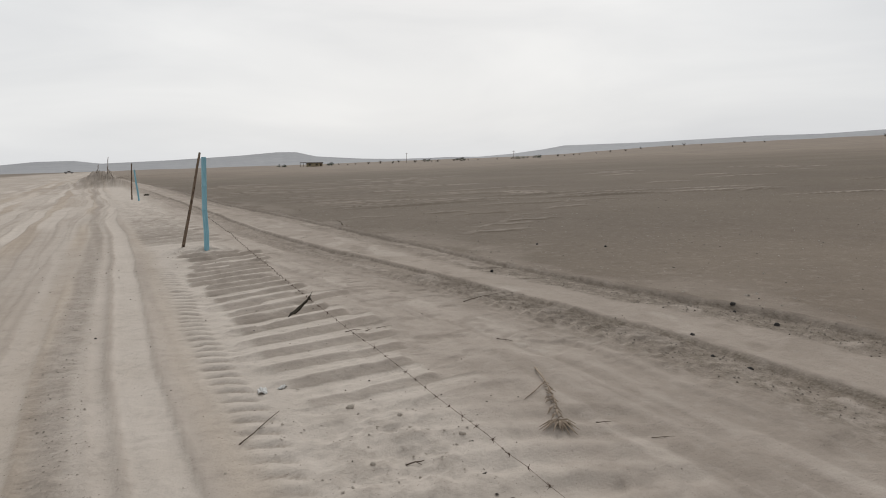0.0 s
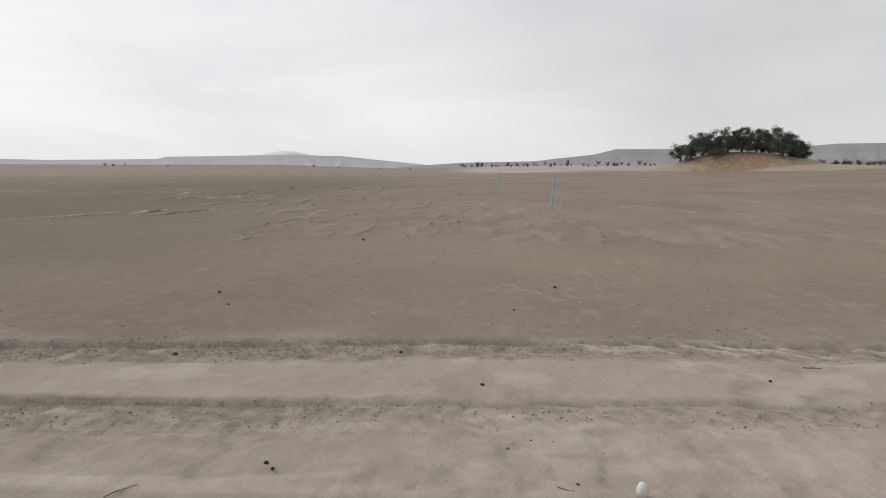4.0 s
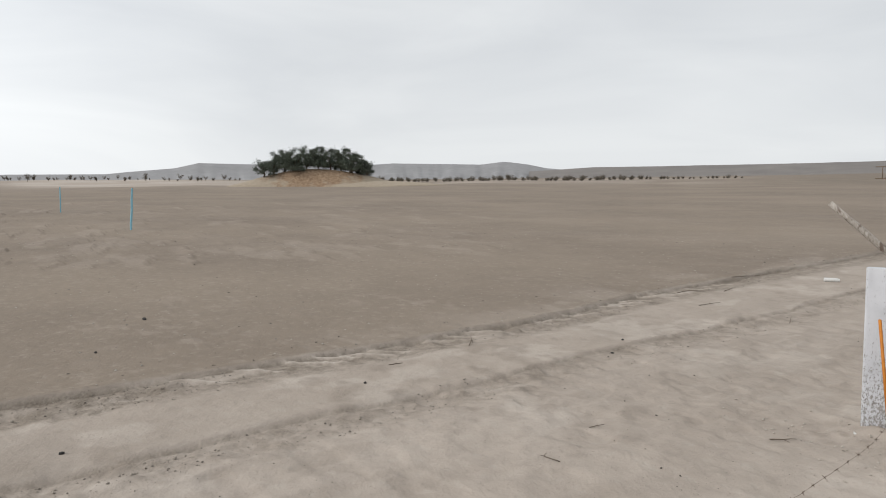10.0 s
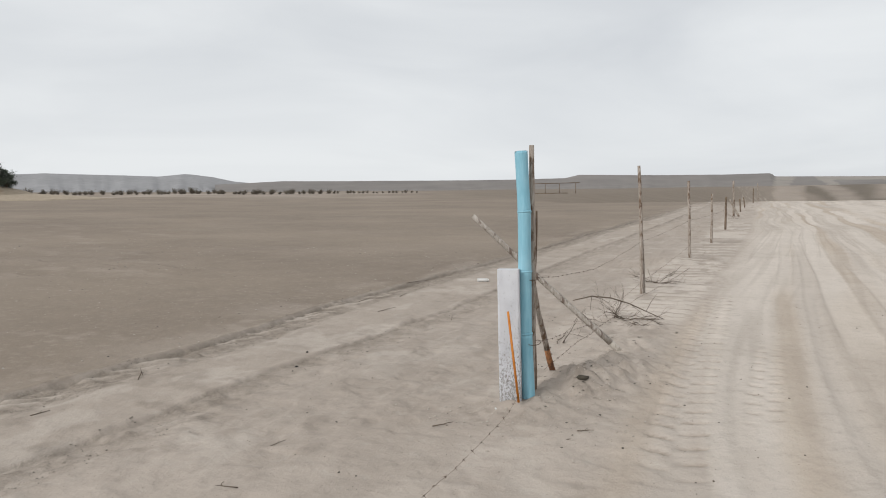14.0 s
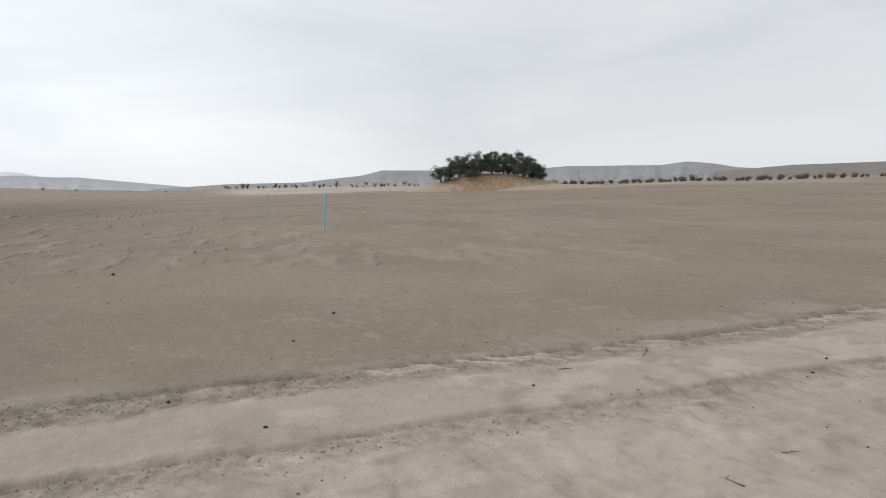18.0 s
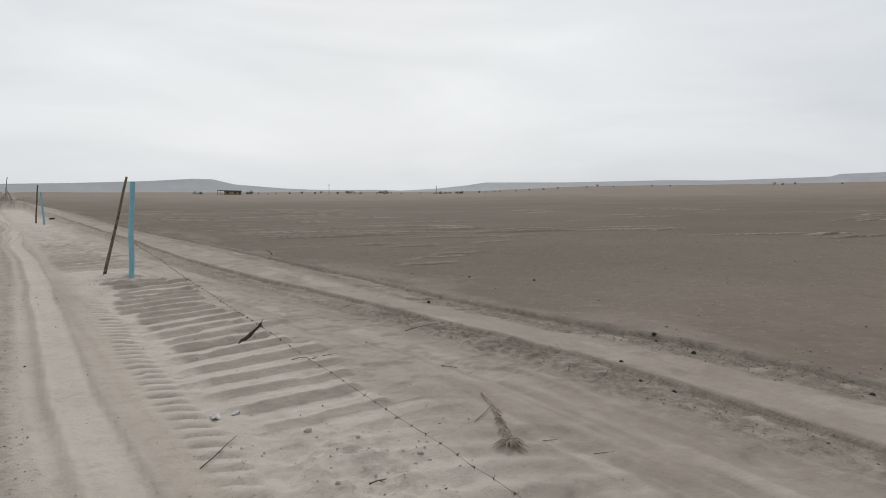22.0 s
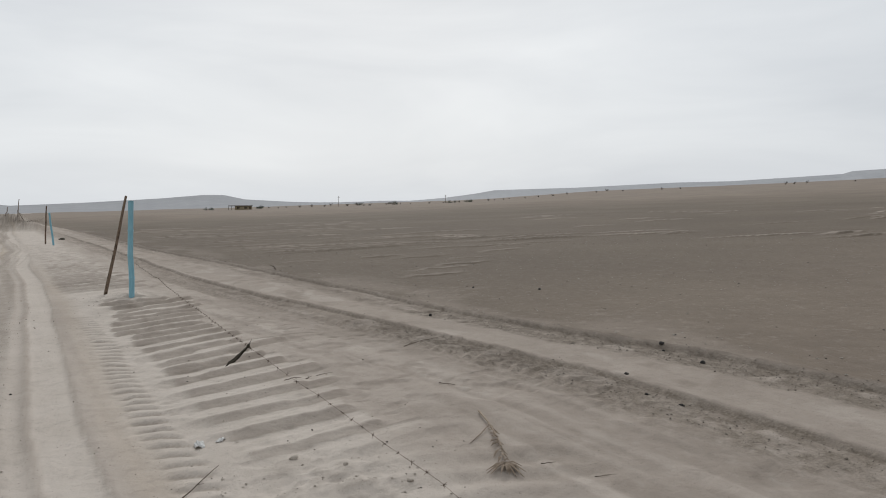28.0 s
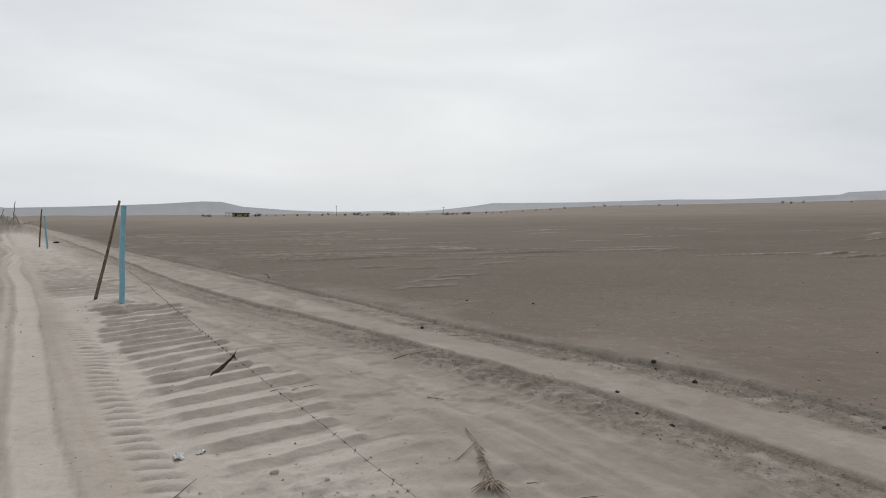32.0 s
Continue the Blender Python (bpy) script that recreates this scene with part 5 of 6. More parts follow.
# ---- barbed wire ----
def barbed_wire(label, points, seed, gap=0.14, thick=0.0007, barb=0.018, twist=True):
    """Two strands twisted together through points, with a barb at every gap."""
    rng = random.Random(seed)
    ob = thing("barbed_wire", label, "wire", points[0], 0, "fence wires")
    org = Vector(points[0])
    pts = []
    for a, b in zip(points, points[1:]):
        a, b = Vector(a) - org, Vector(b) - org
        n = max(4, int((b - a).length / 0.25))
        sag = 0.02 * (b - a).length / 5
        for i in range(n):
            f = i / n
            pts.append(a.lerp(b, f) - Vector((0, 0, sag * 4 * f * (1 - f))) + Vector((rng.uniform(-1, 1), rng.uniform(-1, 1), rng.uniform(-1, 1))) * 0.004)
    pts.append(Vector(points[-1]) - org)
    strand = part("strand", tube(pts, thick, 5), M_WIRE, ob)
    shift = [p + Vector((0, 0, 1)) * thick * 1.6 * (1 if i % 2 else -1) for i, p in enumerate(pts)]
    part("strand", tube(shift, thick * 0.9, 5), M_WIRE, ob)
    meshes = []
    for k in range(3):
        bm = bmesh.new()
        for j in range(4):
            v = Vector((rng.gauss(0, 1), rng.gauss(0, 1), rng.gauss(0, 1))).normalized()
            tube([v * 0.001, v * barb], [0.0015, 0.0007], 4, bm=bm)
        tube([(-0.006, 0, 0), (0.006, 0, 0)], barb * 0.15, 6, bm=bm)
        me = bpy.data.meshes.new("barb")
        bm.to_mesh(me)
        bm.free()
        me.materials.append(M_WIRE)
        meshes.append(me)
    walked, want = 0.0, gap
    for a, b in zip(pts, pts[1:]):
        seg = (b - a).length
        while walked + seg >= want:
            p = a.lerp(b, (want - walked) / seg)
            q = new("barb", meshes[rng.randrange(3)])
            q.parent = strand
            q.matrix_basis = Matrix.Translation(p) @ Euler((rng.uniform(0, 6), rng.uniform(0, 6), rng.uniform(0, 6))).to_matrix().to_4x4()
            want += gap * rng.uniform(0.93, 1.07)
        walked += seg


barbed_wire("slack rusty barbed wire sagging low over the sand", [(0.92, 11.25, 0.50), (1.07, 9.38, 0.41), (1.115, 6.65, 0.385), (1.10, 4.74, 0.425), (1.327, 3.50, 0.26), (1.345, 2.40, 0.26), (1.36, 1.80, 0.25), (1.42, 0.0, 0.17), (1.46, -1.7, 0.12), (1.49, -2.89, 0.085), (1.49, -3.66, 0.075), (1.462, -4.41, 0.14), (1.50, -4.88, 0.20)], 61)
barbed_wire("rusty barbed wire strung from the blue post", [(1.42, -5.05, 1.09), (1.35, -7.2, 1.02), (1.30, -10.88, 1.20), (0.79, -16.25, 1.56), (0.36, -21.08, 1.75), (-0.05, -27.45, 2.0)], 62, 0.16, 0.0007, 0.013)
barbed_wire("low rusty barbed wire strung from the blue post", [(1.42, -5.06, 0.56), (1.44, -7.35, 0.36), (1.29, -10.88, 0.52), (0.78, -16.25, 0.95)], 63, 0.16, 0.0007, 0.013)
barbed_wire("fallen rusty barbed wire lying along the sand", [(1.47, -5.45, 0.24), (1.41, -6.4, 0.30), (1.39, -7.54, 0.28), (1.24, -10.0, 0.36), (0.75, -13.85, 0.50), (0.45, -18.0, 0.73)], 64, 0.14, 0.0009)


def rag():
    ob = thing("hanging_rag", "dark brown twist of rag caught on the barbed wire", "rag", (1.10, 4.74, 0.425))
    rng = random.Random(8)
    bm = bmesh.new()
    a, b = Vector((0.01, 0, 0.015)), Vector((-0.155, 0.03, -0.125))
    n, m = 14, 8
    rows = []
    for i in range(n + 1):
        f = i / n
        w = 0.044 * (1 - 0.6 * f) + 0.008
        cen = a.lerp(b, f) + Vector((0, 0, -0.012 * math.sin(f * 3.1)))
        row = []
        for k in range(m):
            t = 2 * math.pi * k / m
            rr = w * (0.55 + 0.45 * math.sin(3 * t + f * 5)) * rng.uniform(0.8, 1.2)
            row.append(bm.verts.new(cen + Vector((0.35, 0.9, 0.2)) * rr * math.cos(t) + Vector((0.45, -0.1, 0.85)) * rr * math.sin(t)))
        rows.append(row)
    for r0, r1 in zip(rows, rows[1:]):
        for k in range(m):
            bm.faces.new((r0[k], r0[(k + 1) % m], r1[(k + 1) % m], r1[k]))
    bm.faces.new(rows[0][::-1])
    bm.faces.new(rows[-1])
    part("cloth", bm, M_RAG, ob)
    part("knot", rock_mesh("knot", 0.012, 0.012, 0.018, rng, 0.5), M_RAG, ob)


rag()


# ---- dead brush by the fence ----
def dead_brush(label, at, seed, stems, reach, up=0.55, heading=None, thick=0.006):
    """A heap of bare forked twigs."""
    rng = random.Random(seed)
    x, y = at
    ob = thing("dead_brush", label, "dead bush", (x, y, ground_z(x, y)), 0, "dead brush by the fence")

    def grow(p, d, length, r, depth):
        pts, q = [p], p.copy()
        n = 6
        for i in range(n):
            d = (d + Vector((rng.uniform(-1, 1), rng.uniform(-1, 1), rng.uniform(-0.9, 0.8))) * 0.28).normalized()
            q = q + d * length / n
            q.z = max(q.z, 0.015)
            pts.append(q.copy())
        part("twig", tube(pts, [r * (1 - 0.75 * i / n) for i in range(n + 1)], 5), M_TWIG, ob)
        if depth:
            for _ in range(rng.randint(2, 3)):
                k = rng.randint(2, n - 1)
                nd = (d + Vector((rng.uniform(-1, 1), rng.uniform(-1, 1), rng.uniform(-0.3, 0.8))) * 0.8).normalized()
                grow(pts[k].copy(), nd, length * rng.uniform(0.4, 0.65), r * 0.55, depth - 1)

    for s in range(stems):
        a = rng.uniform(0, 2 * math.pi) if heading is None else radians(heading + rng.uniform(-35, 35))
        d = Vector((math.cos(a), math.sin(a), rng.uniform(0.05, up))).normalized()
        grow(Vector((rng.uniform(-0.12, 0.12), rng.uniform(-0.12, 0.12), 0.02)), d, reach * rng.uniform(0.6, 1.05), thick, 2)


dead_brush("heap of bare dry thorny branches on the sand", (1.24, -8.5), 71, 14, 0.66, 0.5)
dead_brush("thin upright dry twigs in a heap of branches", (1.42, -8.45), 76, 6, 0.50, 2.6, None, 0.0032)
dead_brush("low heap of dry branches by a fence stake", (1.15, -12.2), 72, 11, 0.52, 0.4)
dead_brush("few dry twigs beside the diagonal pole", (1.75, -7.1), 73, 3, 0.55, 0.35, -60)
dead_brush("tangle of dry branches by a far stake", (-0.6, -36.0), 74, 4, 1.0, 0.5)


def long_branch():
    rng = random.Random(77)
    pts = [(1.86, -8.33, 0.50), (1.62, -8.40, 0.56), (1.38, -8.45, 0.54), (1.15, -8.55, 0.46), (0.95, -8.62, 0.36), (0.72, -8.75, 0.24)]
    o = Vector(pts[2])
    ob = thing("dry_branch", "long bare arched branch lying on the brush", "branch", tuple(o))
    part("stem", tube([Vector(p) - o for p in pts], [0.007, 0.009, 0.009, 0.008, 0.006, 0.004], 7), M_TWIG, ob)
    for i in range(5):
        p = Vector(pts[1 + i % 4]) - o
        d = Vector((rng.uniform(-1, 0.3), rng.uniform(-0.4, 0.4), rng.uniform(-0.3, 0.5))).normalized()
        part("side_twig", tube([p, p + d * 0.14, p + d * 0.3 + Vector((0, 0, -0.04))], [0.004, 0.003, 0.002], 5), M_TWIG, ob)


long_branch()


# ---- litter and stones that can be told apart ----
def palm_frond():
    ob = thing("palm_frond", "dry fallen palm frond half buried in sand", "palm frond", (2.24, 3.20, ground_z(2.24, 3.20)))
    o = Vector((2.24, 3.20, 0))
    rng = random.Random(9)

    def g(x, y, h):
        return Vector((x, y, ground_z(x, y) + h)) - o - Vector((0, 0, ob.matrix_basis.translation.z))

    spine = [g(2.44, 3.63, 0.012), g(2.36, 3.42, 0.03), g(2.27, 3.22, 0.03), g(2.19, 3.04, 0.018), g(2.11, 2.92, 0.03), g(2.06, 2.83, 0.025)]
    part("midrib", tube(spine, [0.007, 0.0065, 0.005, 0.0045, 0.004, 0.002], 7), M_FROND, ob, "pale dry midrib")
    part("stalk", tube([g(2.33, 3.36, 0.02), g(2.2, 3.27, 0.012), g(2.07, 3.2, 0.006)], [0.004, 0.0035, 0.002], 6), M_FROND, ob)
    a, b = Vector((2.40, 3.55)), Vector((2.06, 2.83))
    way = (b - a).normalized()
    nor = Vector((-way.y, way.x))
    for i in range(62):
        f = min(0.30 + 0.70 * (i // 2) / 22, 1.0)
        sgn = 1 if i % 2 else -1
        if i < 46 and rng.random() < (0.75 if sgn < 0 else 0.35):
            continue
        root = a.lerp(b, f)
        L = rng.uniform(0.10, 0.19) * (0.42 if i < 46 else 0.9)
        spread = 0.85 - 0.45 * f
        if i >= 46:
            fan = (i - 54) / 8.0
            d2 = (way * math.cos(fan) + nor * math.sin(fan)).normalized()
        else:
            d2 = (way * (1 - spread * 0.6) + nor * sgn * spread).normalized()
        tip = root + d2 * L
        p0, p1 = g(root.x, root.y, 0.018), g(tip.x, tip.y, rng.uniform(0.004, 0.035))
        mid = (p0 + p1) / 2 + Vector((0, 0, 0.012))
        s = Vector((-d2.y, d2.x, 0)) * rng.uniform(0.005, 0.009)
        lift = Vector((0, 0, 0.005))
        verts = [p0 - s * 0.5, p0 + s * 0.5, mid + s, mid + lift, mid - s, p1]
        me = mesh_from("leaflet", verts + [v - Vector((0, 0, 0.0025)) for v in verts], [(0, 1, 2, 3), (0, 3, 4), (2, 5, 3), (3, 5, 4), (7, 6, 9, 8), (6, 10, 9), (8, 9, 11), (9, 10, 11), (0, 6, 7, 1), (1, 7, 8, 2), (2, 8, 11, 5), (5, 11, 10, 4), (4, 10, 6, 0)], False)
        part("leaflet", me, M_FROND, ob)


palm_frond()


def stone(name, label, x, y, sx, sy, sz, mat, seed, turn=0, group="", category="stone", rough=0.35, lift=0.3):
    rng = random.Random(seed)
    me = rock_mesh(name, sx, sy, sz, rng, rough)
    me.materials.append(mat)
    me.polygons.foreach_set("use_smooth", [True] * len(me.polygons))
    ob = new(name, me)
    ob.matrix_basis = pose(x, y, ground_z(x, y) + sz * lift, 0, 0, turn)
    return tagged(ob, label, category, group)


stone("white_stone", "smooth white egg-shaped stone on the sand", 2.86, -1.13, 0.030, 0.030, 0.047, M_WHITESTONE, 401, 62, rough=0.06, lift=0.75)
SAND_STONES = ((4.97, 3.59, 0.045, 0.035, 0.03), (4.12, 7.13, 0.04, 0.035, 0.035), (4.46, -0.46, 0.025, 0.02, 0.02), (3.14, 0.76, 0.022, 0.02, 0.018), (3.08, 0.71, 0.016, 0.016, 0.014), (3.83, 3.29, 0.03, 0.022, 0.018), (3.85, 2.98, 0.035, 0.02, 0.016), (4.03, 3.67, 0.03, 0.025, 0.02), (-0.46, 6.02, 0.018, 0.014, 0.012), (4.0, -5.2, 0.03, 0.02, 0.018), (4.23, -5.68, 0.035, 0.02, 0.018), (4.61, -2.67, 0.025, 0.02, 0.018))
for i, (x, y, a, b, c) in enumerate(SAND_STONES):
    stone("dark_stone", "small rough dark stone lying on the pale sand", x, y, a * 0.62, b * 0.62, c * 0.66, M_ROCK, 410 + i, i * 47, "dark stones")
RUT_STONES = ((5.18, 4.22, 0.05, 0.035, 0.032), (5.1, 4.13, 0.03, 0.025, 0.02), (5.17, 2.13, 0.035, 0.03, 0.025), (5.38, 0.21, 0.03, 0.025, 0.02))
for i, (x, y, a, b, c) in enumerate(RUT_STONES):
    stone("dark_stone", "small rough dark stone in the far wheel rut", x, y, a * 0.62, b * 0.62, c * 0.66, M_ROCK, 430 + i, i * 47, "dark stones")
FIELD_STONES = ((8.3, -1.68, 0.07, 0.035, 0.03), (5.93, 8.72, 0.04, 0.03, 0.03), (6.68, 7.86, 0.04, 0.03, 0.03), (7.65, 2.66, 0.035, 0.025, 0.025), (6.93, -0.97, 0.03, 0.02, 0.02), (6.98, 2.31, 0.025, 0.02, 0.02), (13.55, 1.63, 0.06, 0.045, 0.045))
for i, (x, y, a, b, c) in enumerate(FIELD_STONES):
    stone("dark_stone", "small dark stone out on the brown field", x, y, a * 0.62, b * 0.62, c * 0.66, M_ROCK, 440 + i, i * 47, "dark stones")
stone("dark_clump", "dark brown clump of rag on the sand by the far posts", -0.07, 37.16, 0.16, 0.07, 0.06, M_RAG, 450, 30, "", "rag", 0.6)
stone("dark_stone", "dark brown rough stone on the heap of sand by the posts", 1.10, -5.34, 0.050, 0.034, 0.026, M_RAG, 449, 20, "dark stones")
for i, (x, y, a) in enumerate(((1.05, 3.56, 0.035), (1.28, 3.32, 0.03), (0.95, 2.85, 0.025), (1.5, 2.95, 0.03))):
    stone("sand_clod", "small crumbled clod of sand by the wire", x, y, a * 0.7, a * 0.5, 0.014, M_CLOD, 470 + i, i * 55, "pale sand clods", "clod", 0.5)


def stick(name, label, pts, r, mat, seed, category="stick"):
    rng = random.Random(seed)
    q = [Vector((x, y, ground_z(x, y) + r * 0.7 + h)) for x, y, h in pts]
    o = q[0].copy()
    ob = thing(name, label, category, tuple(o), 0, "sticks on the sand")
    fine = []
    for a, b in zip(q, q[1:]):
        for i in range(4):
            fine.append(a.lerp(b, i / 4) - o + Vector((rng.uniform(-1, 1), rng.uniform(-1, 1), rng.uniform(-0.3, 1))) * r * 0.8)
    fine.append(q[-1] - o)
    n = len(fine)
    part("stem", tube(fine, [r * (1 - 0.6 * i / n) for i in range(n)], 6, 0.1, rng), mat, ob)
    k = n // 2
    d = (fine[k] - fine[k - 1]).normalized()
    out = Vector((-d.y, d.x, 0.25)) * rng.choice((-1, 1))
    part("side_twig", tube([fine[k], fine[k] + (d + out) * r * 7], [r * 0.5, r * 0.25], 5), mat, ob)


T = "thin dry twig lying on the sand"
stick("dry_twig", T, ((0.38, 3.36, 0.012), (0.5, 3.5, 0.024), (0.65, 3.68, 0.014)), 0.0038, M_TWIG, 500)
stick("dry_twig", T, ((2.95, 5.71, 0), (3.2, 5.83, 0.02), (3.48, 5.9, 0)), 0.0048, M_TWIG, 501)
stick("dry_twig", T, ((3.05, 5.78, 0), (3.15, 5.95, 0.02)), 0.0034, M_TWIG, 502)
stick("dry_twig", T, ((1.5, 5.16, 0), (1.57, 5.12, 0.01), (1.64, 5.14, 0)), 0.0038, M_TWIG, 503)
stick("dry_twig", T, ((1.66, 5.08, 0), (1.74, 5.16, 0.01)), 0.0034, M_TWIG, 504)
stick("dry_twig", T, ((1.8, 5.2, 0), (1.92, 5.17, 0.01)), 0.0034, M_TWIG, 505)
stick("dry_twig", T, ((2.43, 2.49, 0), (2.53, 2.42, 0)), 0.0024, M_TWIG, 506)
stick("dry_twig", T, ((2.58, 4.4, 0), (2.66, 4.28, 0.01)), 0.0038, M_TWIG, 507)
stick("dry_twig", T, ((2.27, 2.76, 0), (2.33, 2.7, 0.01)), 0.0029, M_TWIG, 508)
stick("dry_twig", T, ((2.72, 1.42, 0), (2.8, 1.38, 0.01), (2.88, 1.31, 0)), 0.0034, M_TWIG, 509)
stick("dry_twig", T, ((2.95, -0.74, 0), (2.88, -0.86, 0)), 0.0024, M_TWIG, 510)
stick("dry_twig", T, ((5.51, -8.75, 0), (5.45, -9.0, 0.03), (5.3, -9.2, 0)), 0.0058, M_TWIG, 511)
stick("dry_twig", T, ((5.04, -9.3, 0), (5.05, -9.6, 0.02)), 0.0058, M_TWIG, 512)
stick("dry_twig", T, ((4.7, -8.0, 0), (4.58, -8.35, 0.02)), 0.0048, M_TWIG, 513)
stick("dry_twig", T, ((5.02, -4.15, 0), (5.06, -4.22, 0.05), (5.14, -4.3, 0)), 0.0053, M_TWIG, 514)
stick("dry_twig", T, ((4.95, -3.12, 0), (4.93, -3.26, 0)), 0.0038, M_TWIG, 515)
stick("dry_twig", T, ((2.55, -2.82, 0), (2.63, -2.76, 0.025), (2.68, -2.84, 0.01)), 0.0034, M_TWIG, 516)
stick("dry_twig", T, ((1.98, -4.22, 0), (1.86, -4.32, 0.01)), 0.0043, M_TWIG, 517)
stick("dry_twig", T, ((2.85, -3.45, 0), (2.8, -3.55, 0.01)), 0.0029, M_TWIG, 518)
stick("dry_twig", T, ((0.97, -4.5, 0), (0.86, -4.55, 0.01)), 0.0038, M_TWIG, 519)
stick("dry_twig", T, ((3.5, -8.0, 0), (3.55, -8.15, 0.05)), 0.0038, M_TWIG, 520)
stick("dry_twig", T, ((1.12, 2.83, 0), (1.2, 2.79, 0.015)), 0.0048, M_TWIG, 521)
stick("dry_twig", T, ((5.6, -10.6, 0), (5.4, -11.2, 0.05)), 0.0067, M_TWIG, 522)
stick("dry_twig", T, ((4.13, 14.2, 0), (4.2, 14.6, 0.06)), 0.0144, M_TWIG, 523)


def crumpled(name, label, x, y, size, mat, seed):
    """A crushed scrap of thin sheet."""
    rng = random.Random(seed)
    n = 7
    verts, faces = [], []
    for side in (0, 1):
        for i in range(n):
            for j in range(n):
                u, v = i / (n - 1) - 0.5, j / (n - 1) - 0.5
                h = 0.35 * size * noise.noise(Vector((u * 4 + seed, v * 4, 0.3))) + 0.25 * size
                verts.append((u * size * 2 * (1 - 0.3 * abs(v)), v * size * 1.1, max(h, 0.003) - side * 0.004))
    for i in range(n - 1):
        for j in range(n - 1):
            a = i * n + j
            faces += [(a, a + n, a + n + 1, a + 1), (n * n + a, n * n + a + 1, n * n + a + n + 1, n * n + a + n)]
    edge = [i * n for i in range(n)] + [(n - 1) * n + j for j in range(1, n)] + [i * n + n - 1 for i in range(n - 2, -1, -1)] + [j for j in range(n - 2, 0, -1)]
    for a, b in zip(edge, edge[1:] + edge[:1]):
        faces.append((a, b, n * n + b, n * n + a))
    me = mesh_from(name, verts, faces, False)
    me.materials.append(mat)
    ob = new(name, me)
    ob.matrix_basis = pose(x, y, ground_z(x, y), 0, 0, rng.uniform(0, 360))
    return tagged(ob, label, "litter", "scraps of litter")




def plastic_tube(x, y, turn):
    ob = thing("plastic_tube", "short white plastic tube lying on the sand track", "litter", (x, y, ground_z(x, y) + 0.028), turn, "scraps of litter")
    part("barrel", tube([(-0.10, 0, 0), (-0.09, 0, 0), (0.0, 0, 0.002), (0.09, 0, 0), (0.10, 0, 0)], [0.032, 0.036, 0.035, 0.036, 0.033], 14), M_PLASTIC, ob)
    part("collar", tube([(0.10, 0, 0), (0.105, 0, 0), (0.12, 0, 0), (0.125, 0, 0)], [0.026, 0.028, 0.027, 0.022], 12), M_PLASTIC, ob)


plastic_tube(4.32, -11.37, 205)
crumpled("plastic_scrap", "torn pale plastic scrap by the bars of sand", 0.62, 4.09, 0.052, M_PLASTIC, 4)
crumpled("plastic_scrap", "small torn plastic scrap by the bars of sand", 0.75, 4.10, 0.034, M_PLASTIC, 5)
crumpled("plastic_scrap", "small white scrap at the foot of the concrete post", 1.66, -4.72, 0.02, M_PLASTIC, 6)


# ---- broken stakes on a heap of sand, far along the road ----
for label, x, y, dx, h in (("thin broken stake on a far heap of sand", -3.0, 60.5, 0.15, 1.4), ("leaning broken stake on a far heap of sand", -2.5, 60.0, -0.5, 1.1), ("short broken stake on a far heap of sand", -3.9, 61.5, 0.2, 0.7)):
    z = ground_z(x, y)
    lean_pole("broken_stake", label, (x, y, z), (x + dx, y, z + h), 0.035, 0.025, M_GREYWOOD, 600 + int(h * 10), "post", "broken stakes", bend=0.05)
dead_brush("dry brush on a far heap of sand", (-2.4, 59.0), 75, 5, 1.2, 0.5)


# ---- gravel, pebbles and chips ----
def scatter(name, label, xy, sizes, flat, material, seed, stretch=1.0, sink=0.25):
    """Many small angular stones, as one object."""
    rs = np.random.RandomState(seed)
    n = len(xy)
    z = base_z(xy[:, 0], xy[:, 1]) + relief(xy[:, 0], xy[:, 1])[0]
    octa = np.array([(1, 0, 0), (0, 1, 0), (-1, 0, 0), (0, -1, 0), (0, 0, 1), (0, 0, -1)], float)
    tri = np.array([(0, 1, 4), (1, 2, 4), (2, 3, 4), (3, 0, 4), (1, 0, 5), (2, 1, 5), (3, 2, 5), (0, 3, 5)])
    v = octa[None] * rs.uniform(0.6, 1.25, (n, 6, 1)) + rs.uniform(-0.22, 0.22, (n, 6, 3))
    v = v * np.array([stretch, 1.0, flat]) * sizes[:, None, None]
    a = rs.uniform(0, 2 * math.pi, n)
    c, s = np.cos(a)[:, None], np.sin(a)[:, None]
    v = np.stack([v[..., 0] * c - v[..., 1] * s, v[..., 0] * s + v[..., 1] * c, v[..., 2]], -1)
    v[..., 0] += xy[:, :1]
    v[..., 1] += xy[:, 1:]
    v[..., 2] += (z + sizes * flat * (1 - 2 * sink))[:, None]
    f = (tri[None] + 6 * np.arange(n)[:, None, None]).reshape(-1, 3)
    me = mesh_from(name, v.reshape(-1, 3).tolist(), f.tolist(), False)
    me.materials.append(material)
    return tagged(new(name, me), label, "gravel", "", "stuff")


def pebble_material(name, darks, lights, share):
    m = Nodes(name)
    geo = m.node("ShaderNodeNewGeometry")
    r = geo.outputs["Random Per Island"]
    col = m.mix(m.fit(r, share - 0.08, share + 0.08), darks, lights)
    col = m.mix(m.fit(m.noise(m.coords(), 90.0), 0.3, 0.7, 0.0, 0.4), col, tuple(0.7 * v for v in darks))
    return m.done(col, 0.92)


M_GRIT = pebble_material("rut_gravel", (0.17, 0.147, 0.124), (0.31, 0.272, 0.23), 0.30)
M_FIELDSTONE = pebble_material("field_pebbles", (0.09, 0.08, 0.07), (0.42, 0.385, 0.34), 0.30)
M_CHIP = pebble_material("dark_chips", (0.06, 0.05, 0.042), (0.16, 0.13, 0.105), 0.6)


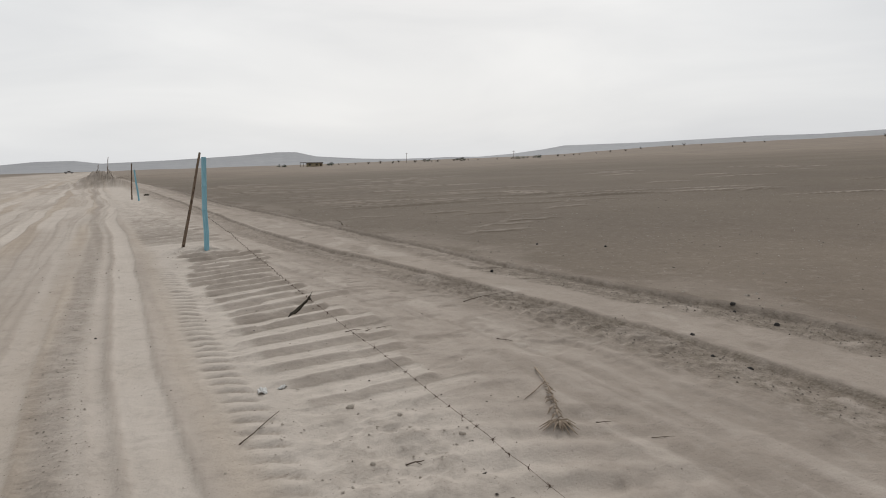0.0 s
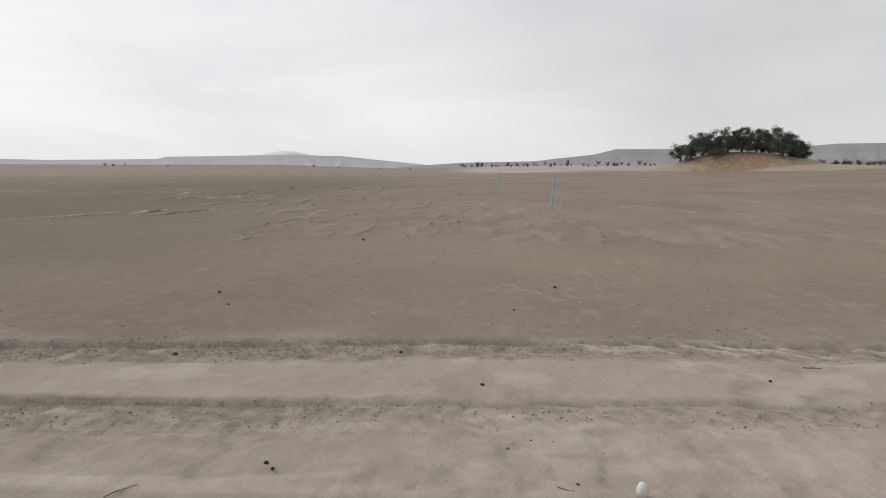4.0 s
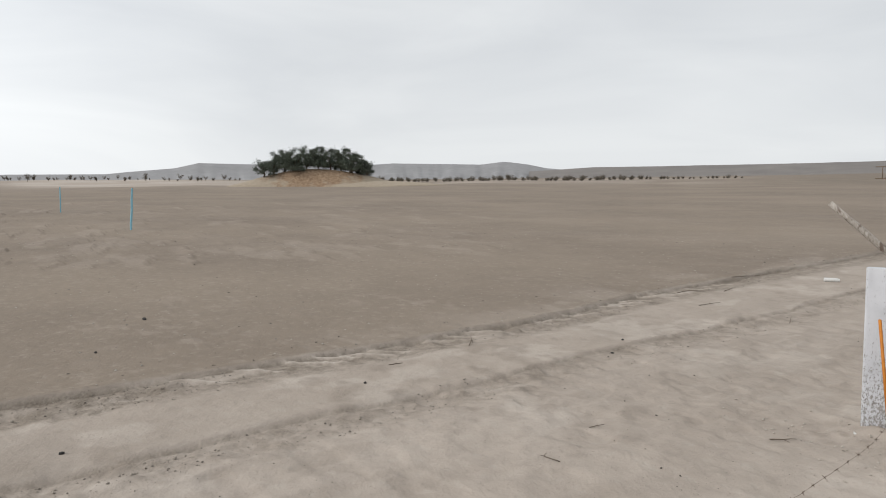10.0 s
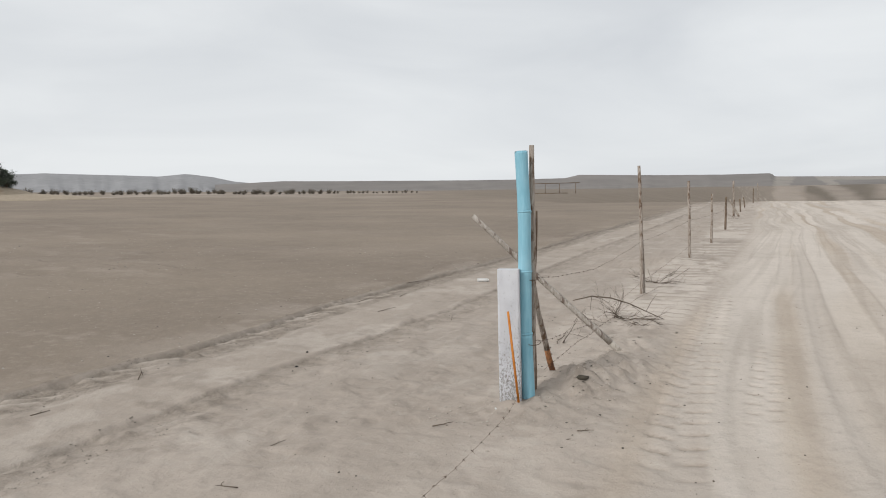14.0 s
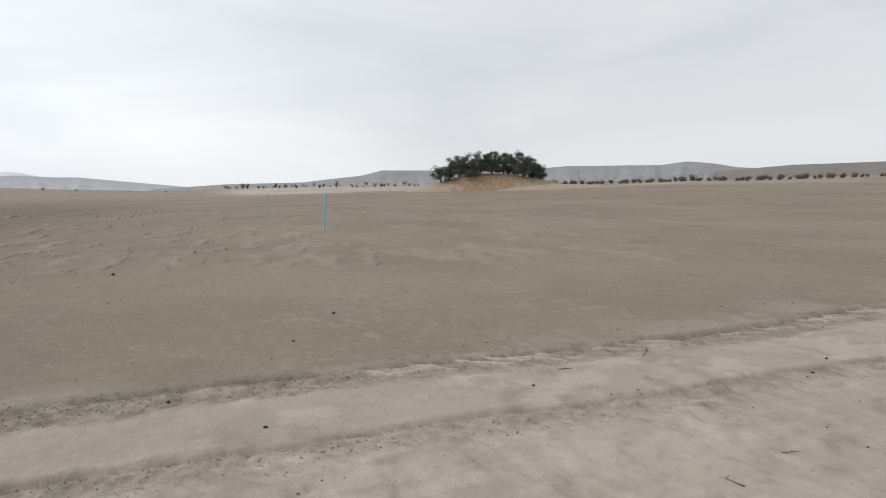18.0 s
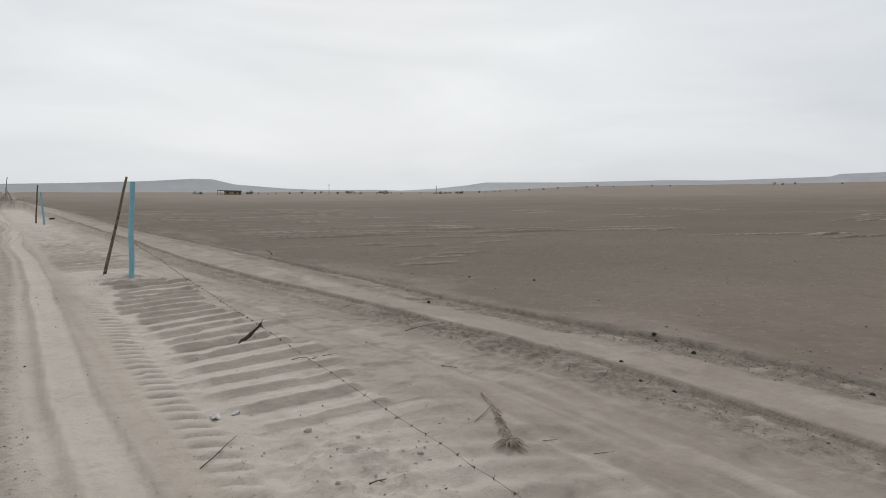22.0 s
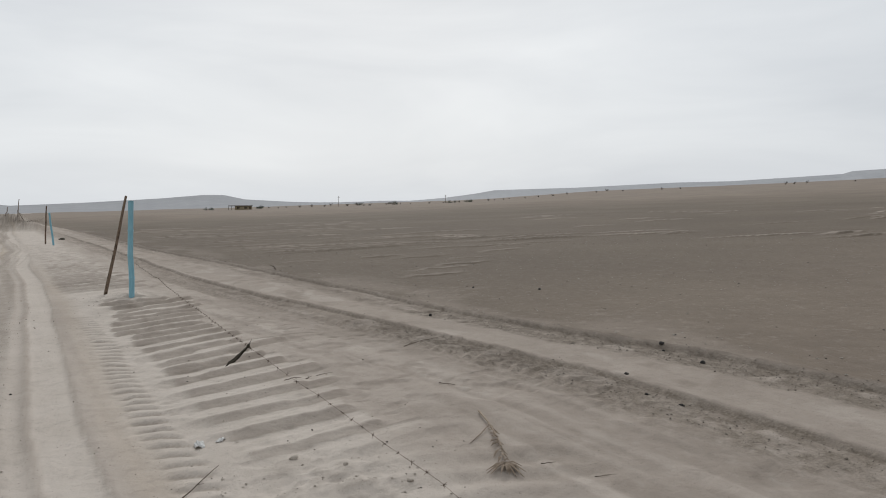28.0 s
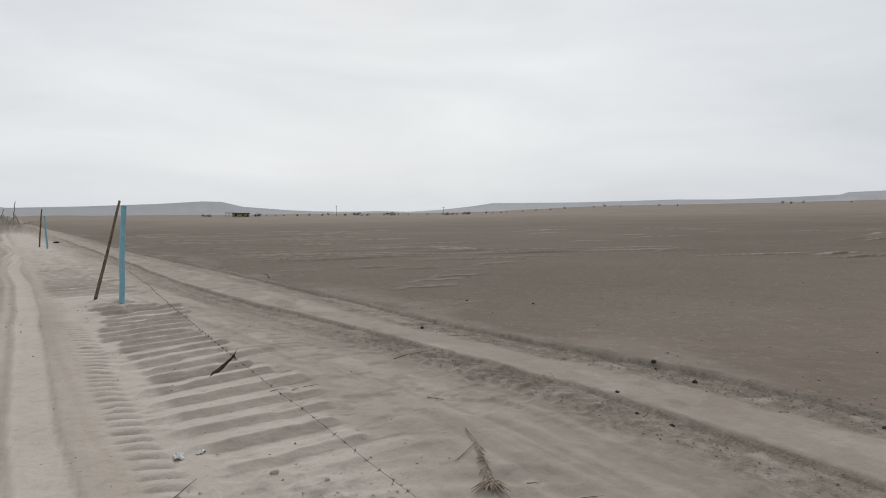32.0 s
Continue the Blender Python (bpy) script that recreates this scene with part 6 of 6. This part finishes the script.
def rut_gravel():
    rs = np.random.RandomState(31)
    out = []
    for line, n, lo, hi in ((FAR_RUT, 8500, -0.60, 0.03), (NEAR_RUT, 4500, -0.50, 0.0)):
        y = rs.uniform(-11, 12, n)
        x = along(line, y) + rs.uniform(lo, hi, n)
        keep = (layered(x * 2.5, y * 1.4, 95, 2) > 0.42) & (y < 7.5)
        out.append(np.stack([x, y], -1)[keep])
    for line, n, lo, hi in ((FAR_RUT, 2500, -0.50, -0.02), (NEAR_RUT, 1500, -0.45, -0.02)):
        y = rs.uniform(-1.5, 6.5, n)
        out.append(np.stack([along(line, y) + lo + (hi - lo) * rs.rand(n) ** 0.7, y], -1))
    xy = np.concatenate(out)
    scatter("rut_gravel", "coarse grey gravel in the wheel ruts", xy, 0.0026 + 0.009 * rs.rand(len(xy)) ** 6, 0.7, M_GRIT, 32)


def field_pebbles():
    rs = np.random.RandomState(33)
    y = rs.uniform(-16, 20, 5200)
    x = along(FAR_RUT, y) + 0.05 + rs.rand(5200) ** 1.6 * 16
    d = np.hypot(x, y)
    scatter("field_pebbles", "scattered small pale and dark pebbles on the field", np.stack([x, y], -1), (0.0035 + 0.010 * rs.rand(len(x)) ** 4) * (1 + d / 22), 0.5, M_FIELDSTONE, 34)


def sand_pebbles():
    rs = np.random.RandomState(35)
    y = rs.uniform(-12, 13, 2600)
    x = rs.uniform(-3.2, 4.0, 2600)
    keep = (layered(x * 0.9, y * 0.7, 97, 2) > 0.5) & (np.hypot(x, y) > 1.2)
    yy = rs.uniform(1.5, 10, 900)
    row = np.stack([along(FENCE, yy) - 1.72 + rs.normal(0, 0.09, 900), yy], -1)
    xy = np.stack([x, y], -1)[keep]
    scatter("road_pebbles", "row of small grey pebbles along the road", row, 0.0025 + 0.006 * rs.rand(900) ** 4, 0.6, M_GRIT, 39)
    scatter("sand_pebbles", "sparse tiny pebbles on the sandy road edge", xy, 0.003 + 0.008 * rs.rand(len(xy)) ** 5, 0.7, M_CHIP, 36)


def chips():
    rs = np.random.RandomState(37)
    c = np.concatenate([rs.normal((1.10, -5.6), (0.35, 0.65), (120, 2)), rs.normal((1.0, -7.3), (0.4, 0.8), (50, 2)), rs.normal((1.15, 3.0), (0.3, 0.45), (12, 2)), rs.normal((0.62, 11.6), (0.25, 0.3), (30, 2)), rs.normal((1.3, -8.6), (0.5, 0.5), (60, 2))])
    scatter("bark_chips", "dark chips of bark and wood round the posts", c, 0.003 + 0.009 * rs.rand(len(c)) ** 3, 0.4, M_CHIP, 38, 2.6)


def sand_crumbs():
    rs = np.random.RandomState(41)
    c = np.concatenate([rs.normal((1.1, 2.85), (0.35, 0.5), (170, 2)), rs.normal((1.05, -5.6), (0.32, 0.7), (520, 2)), rs.normal((1.75, -4.6), (0.35, 0.2), (90, 2)), rs.normal((0.7, 11.4), (0.25, 0.3), (90, 2)), rs.normal((1.4, -4.6), (0.35, 0.25), (90, 2))])
    scatter("sand_crumbs", "small broken crumbs of caked sand", c, 0.003 + 0.009 * rs.rand(len(c)) ** 3, 0.7, M_CLOD, 42, 1.3)


sand_crumbs()
rut_gravel()
field_pebbles()
sand_pebbles()
chips()
